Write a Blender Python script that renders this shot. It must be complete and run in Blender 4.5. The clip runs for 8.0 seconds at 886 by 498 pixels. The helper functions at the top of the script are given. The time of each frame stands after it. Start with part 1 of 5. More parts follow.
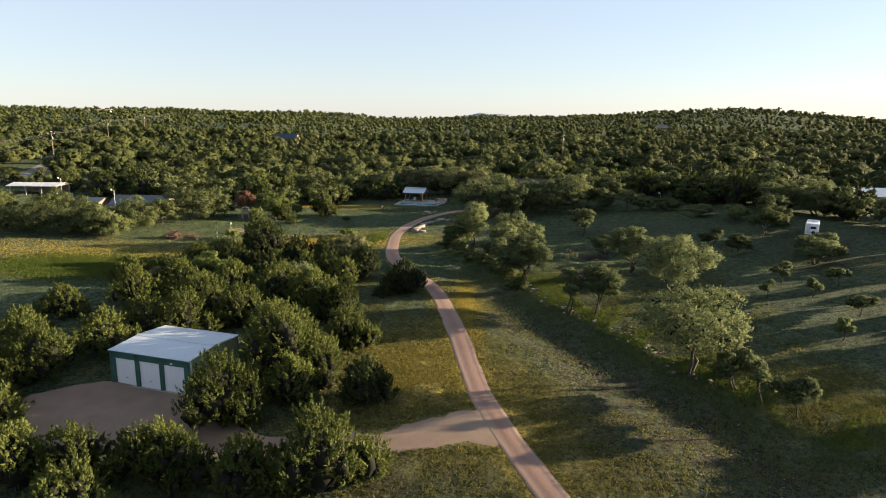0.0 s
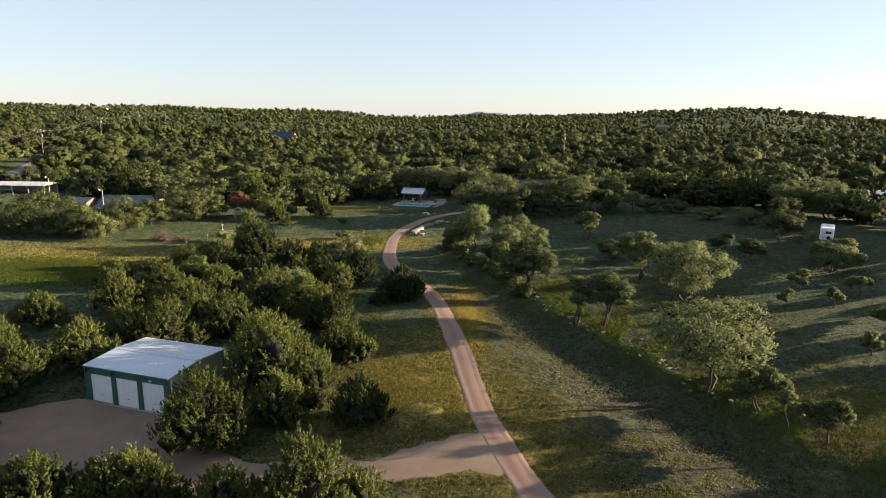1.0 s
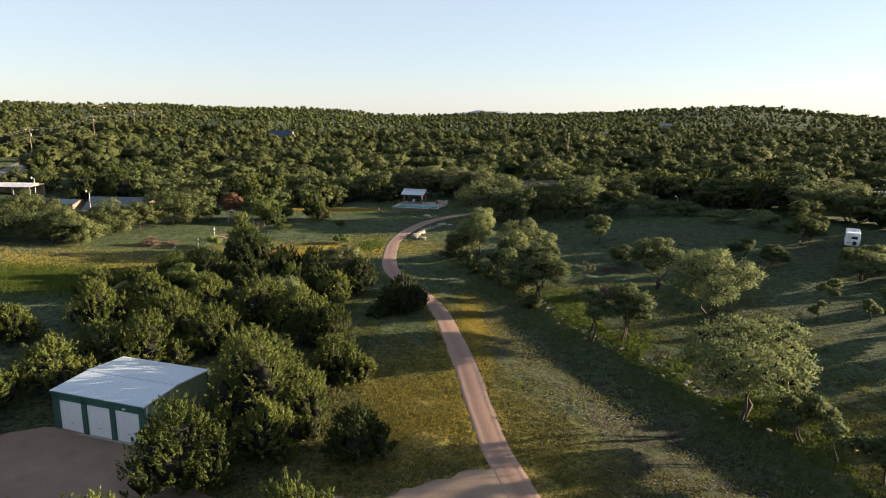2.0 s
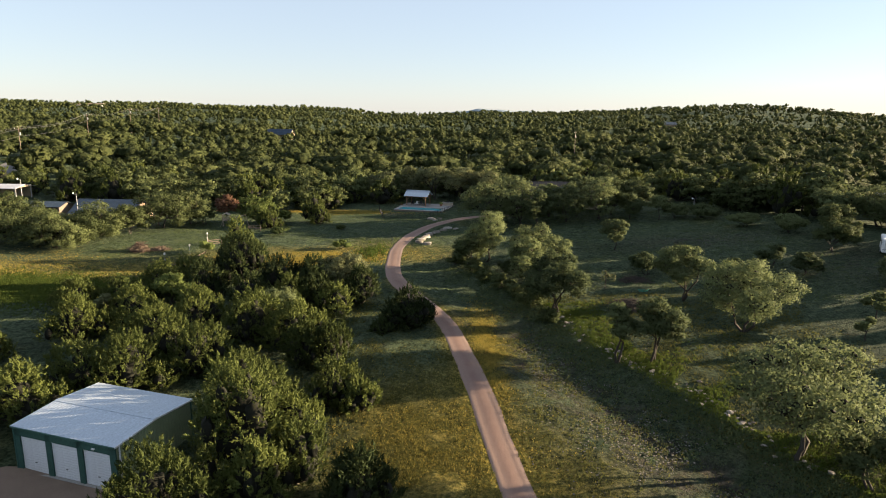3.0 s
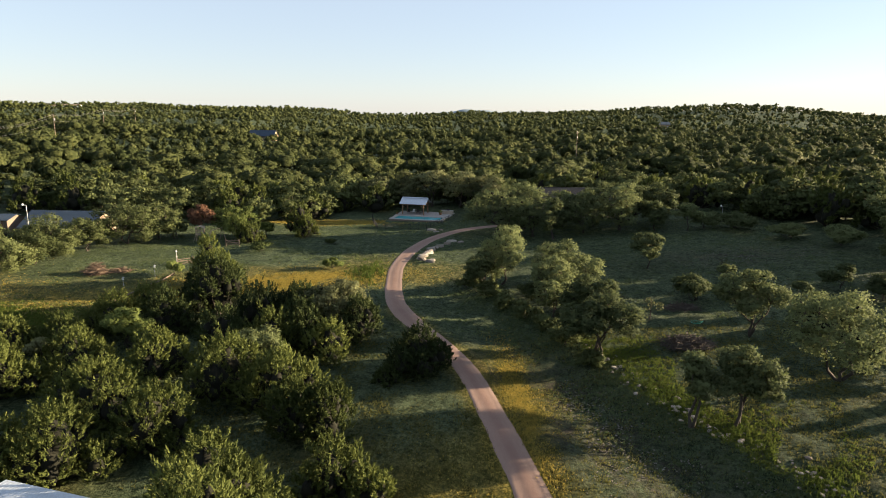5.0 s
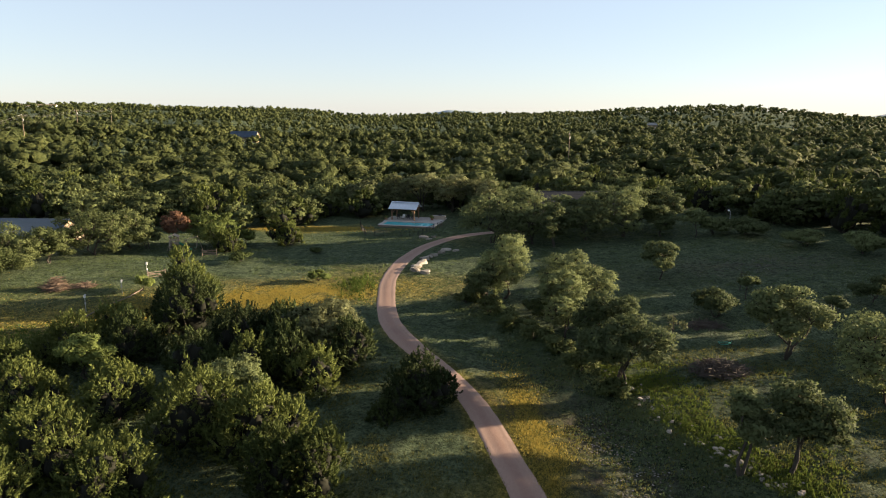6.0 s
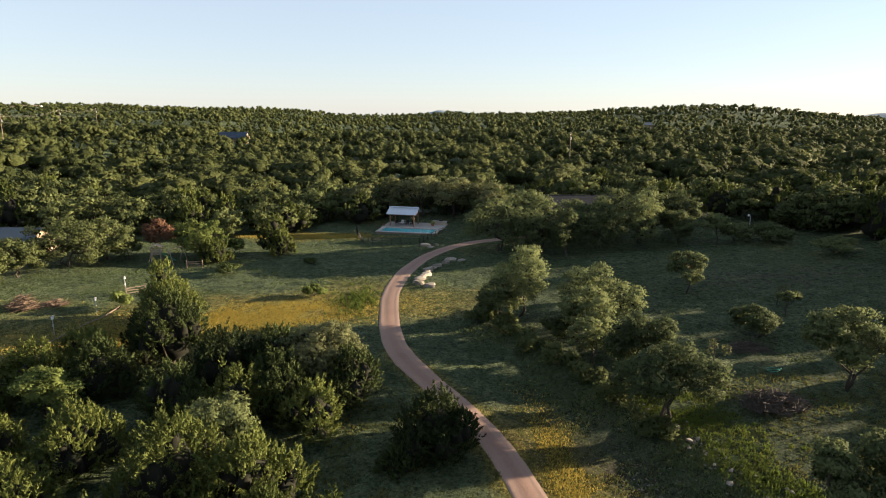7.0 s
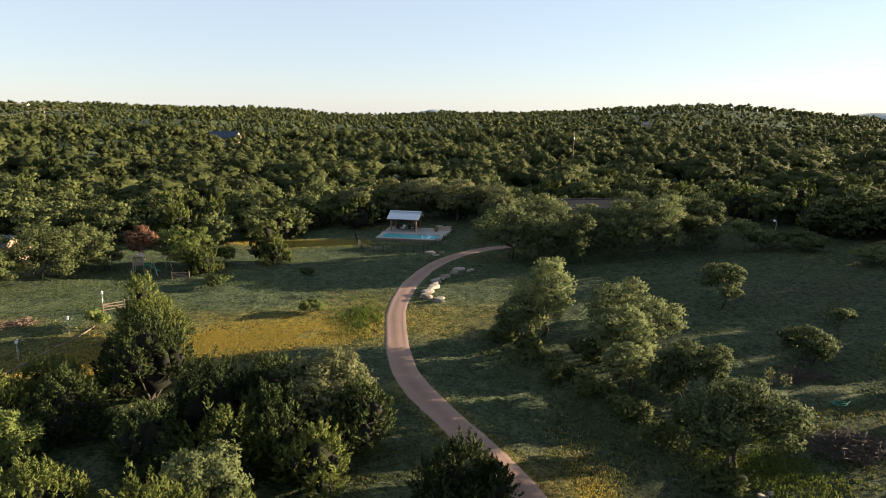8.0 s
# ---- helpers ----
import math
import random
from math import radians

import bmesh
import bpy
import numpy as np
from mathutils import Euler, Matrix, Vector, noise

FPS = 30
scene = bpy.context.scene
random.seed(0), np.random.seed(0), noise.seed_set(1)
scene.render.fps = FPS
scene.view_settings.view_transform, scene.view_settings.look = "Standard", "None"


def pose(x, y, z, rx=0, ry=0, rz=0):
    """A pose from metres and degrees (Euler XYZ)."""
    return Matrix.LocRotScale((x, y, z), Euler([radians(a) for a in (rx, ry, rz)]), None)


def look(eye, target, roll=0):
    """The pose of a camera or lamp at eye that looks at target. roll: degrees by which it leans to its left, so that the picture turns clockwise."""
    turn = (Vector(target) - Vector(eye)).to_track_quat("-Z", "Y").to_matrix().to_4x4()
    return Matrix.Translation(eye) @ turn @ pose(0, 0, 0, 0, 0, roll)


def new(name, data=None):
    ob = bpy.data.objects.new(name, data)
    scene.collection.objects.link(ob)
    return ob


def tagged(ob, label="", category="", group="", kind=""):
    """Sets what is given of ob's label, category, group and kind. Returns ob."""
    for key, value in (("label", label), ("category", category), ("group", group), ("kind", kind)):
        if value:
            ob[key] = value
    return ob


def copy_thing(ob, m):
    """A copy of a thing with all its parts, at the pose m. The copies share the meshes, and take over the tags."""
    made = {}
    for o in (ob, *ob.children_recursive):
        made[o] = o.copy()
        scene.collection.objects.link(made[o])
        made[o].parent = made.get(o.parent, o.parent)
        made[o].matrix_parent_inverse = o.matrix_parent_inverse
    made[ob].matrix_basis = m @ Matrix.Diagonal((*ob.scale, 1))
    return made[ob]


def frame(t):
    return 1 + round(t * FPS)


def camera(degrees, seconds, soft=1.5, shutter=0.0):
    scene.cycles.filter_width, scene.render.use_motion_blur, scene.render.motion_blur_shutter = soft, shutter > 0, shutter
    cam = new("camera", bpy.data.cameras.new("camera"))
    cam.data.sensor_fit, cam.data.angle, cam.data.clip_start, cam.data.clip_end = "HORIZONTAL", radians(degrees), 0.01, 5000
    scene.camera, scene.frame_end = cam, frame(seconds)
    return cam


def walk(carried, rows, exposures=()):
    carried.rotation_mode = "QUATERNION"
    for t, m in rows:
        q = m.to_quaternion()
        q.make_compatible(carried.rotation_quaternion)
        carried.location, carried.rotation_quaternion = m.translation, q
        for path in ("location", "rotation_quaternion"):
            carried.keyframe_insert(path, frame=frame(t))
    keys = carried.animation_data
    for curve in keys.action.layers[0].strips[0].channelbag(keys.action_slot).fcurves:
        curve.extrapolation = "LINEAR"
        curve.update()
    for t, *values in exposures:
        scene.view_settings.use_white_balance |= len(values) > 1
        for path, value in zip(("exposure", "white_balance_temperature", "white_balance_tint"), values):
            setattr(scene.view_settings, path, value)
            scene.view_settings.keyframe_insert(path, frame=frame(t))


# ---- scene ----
cam = camera(70.4, 8.0, soft=1.0)
PATH = [
    (0.0, pose(0.20, -1.85, 25.98, 78.14, -0.45, -0.69)),
    (0.5, pose(0.12, 0.39, 25.99, 78.08, -0.55, -0.79)),
    (1.0, pose(0.05, 2.95, 26.00, 78.02, -0.65, -0.80)),
    (1.5, pose(-0.14, 5.93, 25.99, 77.97, -0.65, -0.86)),
    (3.0, pose(-1.52, 16.21, 25.83, 77.76, -0.65, -0.84)),
    (3.5, pose(-2.21, 19.92, 25.75, 77.79, -0.65, -0.93)),
    (4.0, pose(-2.99, 23.78, 25.66, 77.79, -0.65, -1.37)),
    (4.5, pose(-3.83, 27.63, 25.56, 77.80, -0.55, -1.65)),
    (6.0, pose(-6.02, 39.56, 25.17, 77.93, -0.55, -3.67)),
    (6.5, pose(-6.77, 43.53, 25.10, 77.95, -0.45, -4.14)),
    (7.0, pose(-7.59, 47.55, 25.05, 77.95, -0.45, -4.49)),
    (7.5, pose(-8.46, 51.60, 24.96, 77.96, -0.54, -4.88)),
    (8.0, pose(-9.28, 55.56, 24.86, 77.90, -0.54, -5.18)),
]
walk(cam, PATH, exposures=((0.0, 2.35, 6150, 13), (8.0, 2.35, 6150, 13)))

# ---- world, sun, exposure ----
SUN_AZ, SUN_EL = 9.0, 11.5          # degrees: from +x towards +y, above the horizon
sun_dir = Vector((math.cos(radians(SUN_EL)) * math.cos(radians(SUN_AZ)), math.cos(radians(SUN_EL)) * math.sin(radians(SUN_AZ)), math.sin(radians(SUN_EL))))
sun_data = bpy.data.lights.new("sun", "SUN")
sun_data.energy, sun_data.angle, sun_data.color = 5.0, radians(0.6), (1.0, 0.77, 0.48)
sun = new("sun", sun_data)
sun.matrix_world = look(sun_dir * 500, (0, 0, 0))
world = bpy.data.worlds.new("sky")
scene.world = world
world.use_nodes = True
wn = world.node_tree
sky = wn.nodes.new("ShaderNodeTexSky")
sky.sky_type = "NISHITA"
sky.sun_disc = False
sky.sun_elevation, sky.sun_rotation = radians(SUN_EL), radians(90 - SUN_AZ)
sky.air_density, sky.dust_density, sky.ozone_density, sky.altitude = 1.0, 0.3, 1.6, 300
haze = wn.nodes.new("ShaderNodeMix")          # thin even haze over the blue
haze.data_type = "RGBA"
haze.inputs[0].default_value, haze.inputs[7].default_value = 0.56, (3.85, 4.12, 4.45, 1.0)
wn.links.new(sky.outputs[0], haze.inputs[6])
wn.links.new(haze.outputs[2], wn.nodes["Background"].inputs[0])
wn.nodes["Background"].inputs[1].default_value = 0.041


# ---- materials ----
def nodes_of(name):
    m = bpy.data.materials.new(name)
    m.use_nodes = True
    return m, m.node_tree, m.node_tree.nodes["Principled BSDF"]


def noise_node(nt, scale, detail=4.0, rough=0.6, space="Object"):
    tc = nt.nodes.new("ShaderNodeTexCoord")
    n = nt.nodes.new("ShaderNodeTexNoise")
    n.inputs["Scale"].default_value, n.inputs["Detail"].default_value, n.inputs["Roughness"].default_value = scale, detail, rough
    nt.links.new(tc.outputs[space], n.inputs["Vector"])
    return n.outputs["Fac"]


def ramp(nt, fac, lo, hi):
    r = nt.nodes.new("ShaderNodeMapRange")
    r.inputs["From Min"].default_value, r.inputs["From Max"].default_value = lo, hi
    nt.links.new(fac, r.inputs["Value"])
    return r.outputs["Result"]


def mix(nt, fac, a, b, kind="MIX"):
    n = nt.nodes.new("ShaderNodeMix")
    n.data_type, n.blend_type = "RGBA", kind
    for sock, v in ((n.inputs[0], fac), (n.inputs[6], a), (n.inputs[7], b)):
        if isinstance(v, (int, float)):
            sock.default_value = v
        elif isinstance(v, tuple):
            sock.default_value = (*v, 1.0)
        else:
            nt.links.new(v, sock)
    return n.outputs[2]


def bump(nt, bsdf, height, strength=0.4, dist=0.05):
    b = nt.nodes.new("ShaderNodeBump")
    b.inputs["Strength"].default_value, b.inputs["Distance"].default_value = strength, dist
    nt.links.new(height, b.inputs["Height"])
    nt.links.new(b.outputs[0], bsdf.inputs["Normal"])


def surface(name, a, b, rough=0.8, metal=0.0, big=0.6, fine=9.0, relief=0.3, dist=0.02, per_object=0.0):
    """A worn surface: two colours mixed by a large and a fine noise, with relief."""
    m, nt, p = nodes_of(name)
    f1, f2 = noise_node(nt, big), noise_node(nt, fine, 6)
    c = mix(nt, ramp(nt, f1, 0.35, 0.65), a, b)
    c = mix(nt, ramp(nt, f2, 0.3, 0.75), c, tuple(v * 0.72 for v in a))
    if per_object:
        oi = nt.nodes.new("ShaderNodeObjectInfo")
        c = mix(nt, per_object, c, mix(nt, oi.outputs["Random"], tuple(v * 0.55 for v in a), tuple(min(1, v * 1.35) for v in b)))
    nt.links.new(c, p.inputs["Base Color"])
    p.inputs["Roughness"].default_value, p.inputs["Metallic"].default_value = rough, metal
    p.inputs["Specular IOR Level"].default_value = 0.5 if rough < 0.4 else 0.2
    bump(nt, p, f2, relief, dist)
    return m


def foliage(name, dark, light, glow=0.35, tint="", leafy=1.0, mottle=0.0):
    """Leaves: colour varies leaf by leaf and tree by tree; light passes through them."""
    m, nt, p = nodes_of(name)
    geo, oi = nt.nodes.new("ShaderNodeNewGeometry"), nt.nodes.new("ShaderNodeObjectInfo")
    c = mix(nt, ramp(nt, geo.outputs["Random Per Island"], 0.5 - 0.5 / leafy, 0.5 + 0.5 / leafy), dark, light)
    if tint:
        at = nt.nodes.new("ShaderNodeAttribute")
        at.attribute_name = tint
        who = at.outputs["Fac"]
    else:
        who = oi.outputs["Random"]
    c = mix(nt, 0.55, c, mix(nt, who, tuple(v * 0.6 for v in dark), tuple(v * 1.3 for v in light)))
    if mottle:
        f = noise_node(nt, mottle, 8, 0.75)
        c = mix(nt, ramp(nt, f, 0.38, 0.58), tuple(v * 0.8 for v in dark), c)
        bump(nt, p, f, 0.8, 0.8)
    nt.links.new(c, p.inputs["Base Color"])
    p.inputs["Roughness"].default_value = 0.8
    p.inputs["Specular IOR Level"].default_value = 0.08
    tr = nt.nodes.new("ShaderNodeBsdfTranslucent")
    nt.links.new(c, tr.inputs["Color"])
    ms = nt.nodes.new("ShaderNodeMixShader")
    ms.inputs[0].default_value = glow
    nt.links.new(p.outputs[0], ms.inputs[1])
    nt.links.new(tr.outputs[0], ms.inputs[2])
    nt.links.new(ms.outputs[0], nt.nodes["Material Output"].inputs["Surface"])
    return m


def ground_material():
    m, nt, p = nodes_of("meadow")
    # dry: straw patches, with the gold of the sunlit bands painted in
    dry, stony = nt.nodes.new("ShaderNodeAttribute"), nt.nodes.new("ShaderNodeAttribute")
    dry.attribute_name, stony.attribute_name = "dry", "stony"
    n_big, n_mid, n_fine = noise_node(nt, 0.05, 5), noise_node(nt, 0.45, 5), noise_node(nt, 3.2, 6, 0.7)
    green = mix(nt, ramp(nt, n_mid, 0.3, 0.7), (0.066, 0.092, 0.050), (0.130, 0.158, 0.084))
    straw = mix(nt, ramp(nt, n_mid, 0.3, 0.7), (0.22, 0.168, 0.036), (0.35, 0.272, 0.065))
    add = nt.nodes.new("ShaderNodeMath")
    add.operation = "ADD"
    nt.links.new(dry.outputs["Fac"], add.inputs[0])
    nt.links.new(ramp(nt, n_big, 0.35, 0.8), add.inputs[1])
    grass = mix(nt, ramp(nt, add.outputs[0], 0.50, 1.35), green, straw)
    soil = mix(nt, ramp(nt, n_fine, 0.4, 0.62), (0.056, 0.048, 0.035), (0.108, 0.096, 0.078))
    mul = nt.nodes.new("ShaderNodeMath")
    mul.operation = "MULTIPLY"
    nt.links.new(stony.outputs["Fac"], mul.inputs[0])
    nt.links.new(ramp(nt, n_mid, 0.36, 0.6), mul.inputs[1])
    c = mix(nt, mul.outputs[0], grass, soil)
    c = mix(nt, ramp(nt, n_fine, 0.44, 0.62), c, mix(nt, 1.0, c, (0.34, 0.40, 0.36), "MULTIPLY"))
    c = mix(nt, ramp(nt, noise_node(nt, 9.0, 8, 0.8), 0.48, 0.68), c, mix(nt, 1.0, c, (0.34, 0.40, 0.36), "MULTIPLY"))
    nt.links.new(c, p.inputs["Base Color"])
    p.inputs["Roughness"].default_value = 0.95
    p.inputs["Specular IOR Level"].default_value = 0.1
    c2 = noise_node(nt, 1.2, 7, 0.72)
    c = mix(nt, ramp(nt, c2, 0.47, 0.58), c, mix(nt, 1.0, c, (0.50, 0.56, 0.52), "MULTIPLY"))
    nt.links.new(c, p.inputs["Base Color"])
    both = nt.nodes.new("ShaderNodeMath")
    both.operation = "ADD"
    nt.links.new(n_fine, both.inputs[0])
    nt.links.new(c2, both.inputs[1])
    bump(nt, p, both.outputs[0], 1.0, 0.6)
    return m


def gravel_material(name, a, b, track):
    m, nt, p = nodes_of(name)
    ac = nt.nodes.new("ShaderNodeAttribute")
    ac.attribute_name = "across"
    n1, n2 = noise_node(nt, 0.35, 5), noise_node(nt, 14.0, 6, 0.75)
    c = mix(nt, ramp(nt, n1, 0.3, 0.7), a, b)
    c = mix(nt, ac.outputs["Fac"], c, track)
    c = mix(nt, ramp(nt, n2, 0.35, 0.75), c, tuple(v * 0.62 for v in a))
    nt.links.new(c, p.inputs["Base Color"])
    p.inputs["Roughness"].default_value = 0.92
    bump(nt, p, n2, 0.5, 0.03)
    return m


M_GROUND = ground_material()
M_ROAD = gravel_material("granite_gravel", (0.176, 0.104, 0.079), (0.228, 0.143, 0.108), (0.252, 0.172, 0.134))
M_PAD = gravel_material("limestone_gravel", (0.150, 0.104, 0.073), (0.262, 0.190, 0.138), (0.240, 0.180, 0.132))
M_ASPHALT = gravel_material("country_road", (0.125, 0.122, 0.120), (0.150, 0.146, 0.142), (0.165, 0.160, 0.155))
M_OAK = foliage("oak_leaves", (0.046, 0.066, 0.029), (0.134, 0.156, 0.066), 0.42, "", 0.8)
# darker copy of the oak leaves, the woods' shade put into the colour
M_OAK_SHADED = foliage("shaded_oak_leaves", (0.038, 0.054, 0.020), (0.106, 0.124, 0.048), 0.35, "", 0.8)
M_OAK_PALE = foliage("pale_oak_leaves", (0.076, 0.088, 0.040), (0.158, 0.166, 0.078))
M_OAK_BRIGHT = foliage("fresh_leaves", (0.068, 0.094, 0.024), (0.140, 0.172, 0.052), 0.45)
M_JUN = foliage("juniper_sprays", (0.026, 0.040, 0.011), (0.098, 0.116, 0.030), 0.3, "", 0.8)
M_JUN_DARK = foliage("dark_juniper_sprays", (0.015, 0.025, 0.010), (0.044, 0.058, 0.018), 0.2)
M_RED = foliage("dead_brown_leaves", (0.110, 0.062, 0.038), (0.185, 0.105, 0.066), 0.3)
M_FAR = foliage("woodland_leaves", (0.028, 0.042, 0.014), (0.106, 0.116, 0.040), 0.25, "tint", 0.55, 1.4)
M_GRASS = foliage("grass_blades", (0.050, 0.064, 0.020), (0.125, 0.122, 0.038), 0.4)
M_LAWN = foliage("lawn_blades", (0.055, 0.084, 0.034), (0.100, 0.126, 0.050), 0.4)
M_DRYGREEN = foliage("half_dry_blades", (0.085, 0.092, 0.024), (0.21, 0.185, 0.052), 0.4)
# straw colour raised to the gold of grass in low sun
M_STRAW_SUNLIT = foliage("sunlit_straw_blades", (0.25, 0.198, 0.040), (0.43, 0.34, 0.080), 0.45)
M_RANK = foliage("rank_undergrowth", (0.040, 0.066, 0.030), (0.088, 0.112, 0.050), 0.35)
M_WEED = foliage("weed_leaves", (0.061, 0.094, 0.016), (0.122, 0.151, 0.032), 0.45)
M_TWIG = surface("dry_twigs", (0.060, 0.050, 0.042), (0.11, 0.095, 0.08), 0.95)
M_REDTWIG = surface("red_brown_twigs", (0.12, 0.085, 0.062), (0.19, 0.14, 0.10), 0.95)
# near-black: the shade between inner twigs put into the colour
M_INNER_SHADE = surface("inner_crown_shade", (0.010, 0.011, 0.007), (0.018, 0.018, 0.011), 0.95)
M_BARK = surface("bark", (0.040, 0.034, 0.027), (0.085, 0.075, 0.062), 0.95, fine=12, relief=0.7)
M_STONE = surface("limestone", (0.15, 0.126, 0.100), (0.31, 0.285, 0.245), 0.9, big=0.9, fine=5, relief=0.6, dist=0.05, per_object=0.35)
M_PEBBLE = surface("weathered_loose_stone", (0.14, 0.13, 0.112), (0.22, 0.205, 0.18), 0.95, big=0.9, fine=5, relief=0.6)
M_GALV = surface("galvanised_roof", (0.45, 0.51, 0.57), (0.52, 0.58, 0.64), 0.45, 0.4, big=0.5, fine=5, relief=0.05)
M_BLUEROOF = surface("weathered_steel_roof", (0.036, 0.056, 0.084), (0.056, 0.080, 0.115), 0.75, 0.0, big=0.5, fine=6, relief=0.1)
M_WHITEROOF = surface("white_steel_roof", (0.45, 0.46, 0.48), (0.52, 0.53, 0.55), 0.5, 0.1, big=0.5, fine=6, relief=0.1)
M_SAGE = surface("sage_steel_siding", (0.25, 0.29, 0.165), (0.29, 0.335, 0.195), 0.5, big=0.7, fine=8, relief=0.06)
M_GREEN = surface("green_trim", (0.045, 0.105, 0.085), (0.06, 0.13, 0.105), 0.45, big=0.8, fine=8, relief=0.06)
M_DOOR = surface("white_door", (0.76, 0.77, 0.78), (0.82, 0.82, 0.82), 0.45, big=0.7, fine=8, relief=0.05)
M_CONCRETE = surface("concrete", (0.30, 0.29, 0.27), (0.38, 0.36, 0.33), 0.85)
M_TIMBER = surface("cedar_timber", (0.20, 0.115, 0.062), (0.28, 0.17, 0.10), 0.75)
M_PALETIMBER = surface("weathered_timber", (0.26, 0.215, 0.165), (0.34, 0.285, 0.225), 0.8)
M_DARKROOF = surface("dark_shingle", (0.018, 0.020, 0.025), (0.030, 0.032, 0.037), 0.9)
M_MASONRY = surface("stone_wall", (0.34, 0.29, 0.23), (0.44, 0.38, 0.30), 0.9)
M_STUCCO = surface("tan_siding", (0.22, 0.17, 0.12), (0.28, 0.22, 0.155), 0.85)
M_IRON = surface("black_iron", (0.018, 0.018, 0.018), (0.03, 0.03, 0.03), 0.5)
M_CABLE = surface("weathered_cable", (0.11, 0.11, 0.11), (0.16, 0.16, 0.155), 0.7)
M_GREYSTEEL = surface("grey_steel", (0.36, 0.37, 0.38), (0.45, 0.46, 0.47), 0.45, 0.5)
M_WHITE = surface("white_paint", (0.74, 0.74, 0.73), (0.81, 0.81, 0.80), 0.5)
M_GLASS = surface("dark_glass", (0.02, 0.025, 0.03), (0.03, 0.035, 0.04), 0.08, relief=0.0)
M_RUBBER = surface("rubber", (0.02, 0.02, 0.02), (0.03, 0.03, 0.03), 0.85)
M_TEAL = surface("teal_hose", (0.03, 0.22, 0.17), (0.04, 0.28, 0.21), 0.5)
M_GREENPLASTIC = surface("green_plastic", (0.03, 0.16, 0.10), (0.04, 0.20, 0.12), 0.5)
M_POLE = surface("utility_pole_wood", (0.16, 0.125, 0.095), (0.22, 0.18, 0.14), 0.9)
M_WATER = surface("pool_water", (0.09, 0.42, 0.47), (0.12, 0.48, 0.53), 0.06, big=0.4, fine=2.5, relief=0.08, dist=0.02)
# blue of distance haze mixed into the base colour
M_HILL = surface("hazed_hill", (0.19, 0.25, 0.29), (0.22, 0.28, 0.32), 1.0, big=0.003, fine=0.02, relief=0.0)


# ---- the lie of the land ----
def ground(x, y):
    u = np.clip(np.asarray(x, float), -140, 74) / 50
    xx, yy = np.asarray(x, float), np.asarray(y, float)
    v = (np.clip(yy, 30, 176) - 100) / 50
    z = 0.27 + 1.6 * u + 2.16 * v + 1.3 * u * u - 0.19 * u * v - 0.72 * v * v
    z = z + 0.0178 * np.clip(yy - 176, 0, 880)
    z = z + np.clip((yy - 200) / 200, 0, 1) * 2.5 * np.sin(xx * 0.021 + 1.7 * np.sin(yy * 0.009)) * np.sin(yy * 0.026 + 0.004 * xx)
    z = z + 8.5 * np.exp(-(((xx + 640) / 420) ** 2 + ((yy - 900) / 320) ** 2))
    z = z + 15.5 * np.exp(-(((xx - 385) / 150) ** 2 + ((yy - 830) / 200) ** 2))
    z = z - 0.02 * np.clip(yy - 1150, 0, 3000)
    bank_x = np.interp(yy, (40, 53.5, 58, 67, 77.5, 87, 96, 104, 120), (38, 31.6, 29.4, 25.4, 20.6, 16.6, 14.6, 12.0, 6.0))
    z = z - 1.0 * np.exp(-((xx - bank_x + 7.5) / 5.5) ** 2) * np.clip((yy - 34) / 12, 0, 1) * np.clip((124 - yy) / 14, 0, 1)     # swale below the stony bank, added so its rise turns from the sun
    z = z + 0.07 * np.sin(xx * 0.31 + 1.3 * np.sin(yy * 0.17)) * np.sin(yy * 0.27 + 0.7)
    return z


def gz(x, y):
    return float(ground(x, y))


def raw_mesh(name, verts, quads, smooth=False, normals=None):
    verts, quads = np.asarray(verts, np.float32), np.asarray(quads, np.int32)
    me = bpy.data.meshes.new(name)
    me.vertices.add(len(verts))
    me.vertices.foreach_set("co", verts.ravel())
    me.loops.add(quads.size)
    me.loops.foreach_set("vertex_index", quads.ravel())
    me.polygons.add(len(quads))
    side = quads.shape[1]
    me.polygons.foreach_set("loop_start", np.arange(0, quads.size, side, dtype=np.int32))
    me.polygons.foreach_set("loop_total", np.full(len(quads), side, np.int32))
    me.polygons.foreach_set("use_smooth", np.full(len(quads), smooth))
    me.update(calc_edges=True)
    if normals is not None:
        at = me.attributes.new("custom_normal", "FLOAT_VECTOR", "POINT")
        at.data.foreach_set("vector", np.asarray(normals, np.float32).ravel())
        me.update()
    return me


def raw_part(name, verts, quads, material, parent=None, label="", smooth=False, normals=None):
    ob = new(name, raw_mesh(name, verts, quads, smooth, normals))
    ob.data.materials.append(material)
    if parent:
        ob.parent = parent
    return tagged(ob, label) if label else ob


def part(name, bm, material, parent=None, label=""):
    me = bpy.data.meshes.new(name)
    bm.to_mesh(me)
    bm.free()
    me.materials.append(material)
    ob = new(name, me)
    if parent:
        ob.parent = parent
    return tagged(ob, label) if label else ob


def box(bm, cx, cy, cz, sx, sy, sz, rz=0.0, rx=0.0, ry=0.0):
    bmesh.ops.create_cube(bm, size=1.0, matrix=pose(cx, cy, cz, rx, ry, rz) @ Matrix.Diagonal((sx, sy, sz, 1)))
    return bm


def boxes(*specs, bevel=0.0):
    bm = bmesh.new()
    for s in specs:
        box(bm, *s)
    if bevel:
        bmesh.ops.bevel(bm, geom=bm.edges[:], offset=bevel, segments=1, affect="EDGES")
    return bm


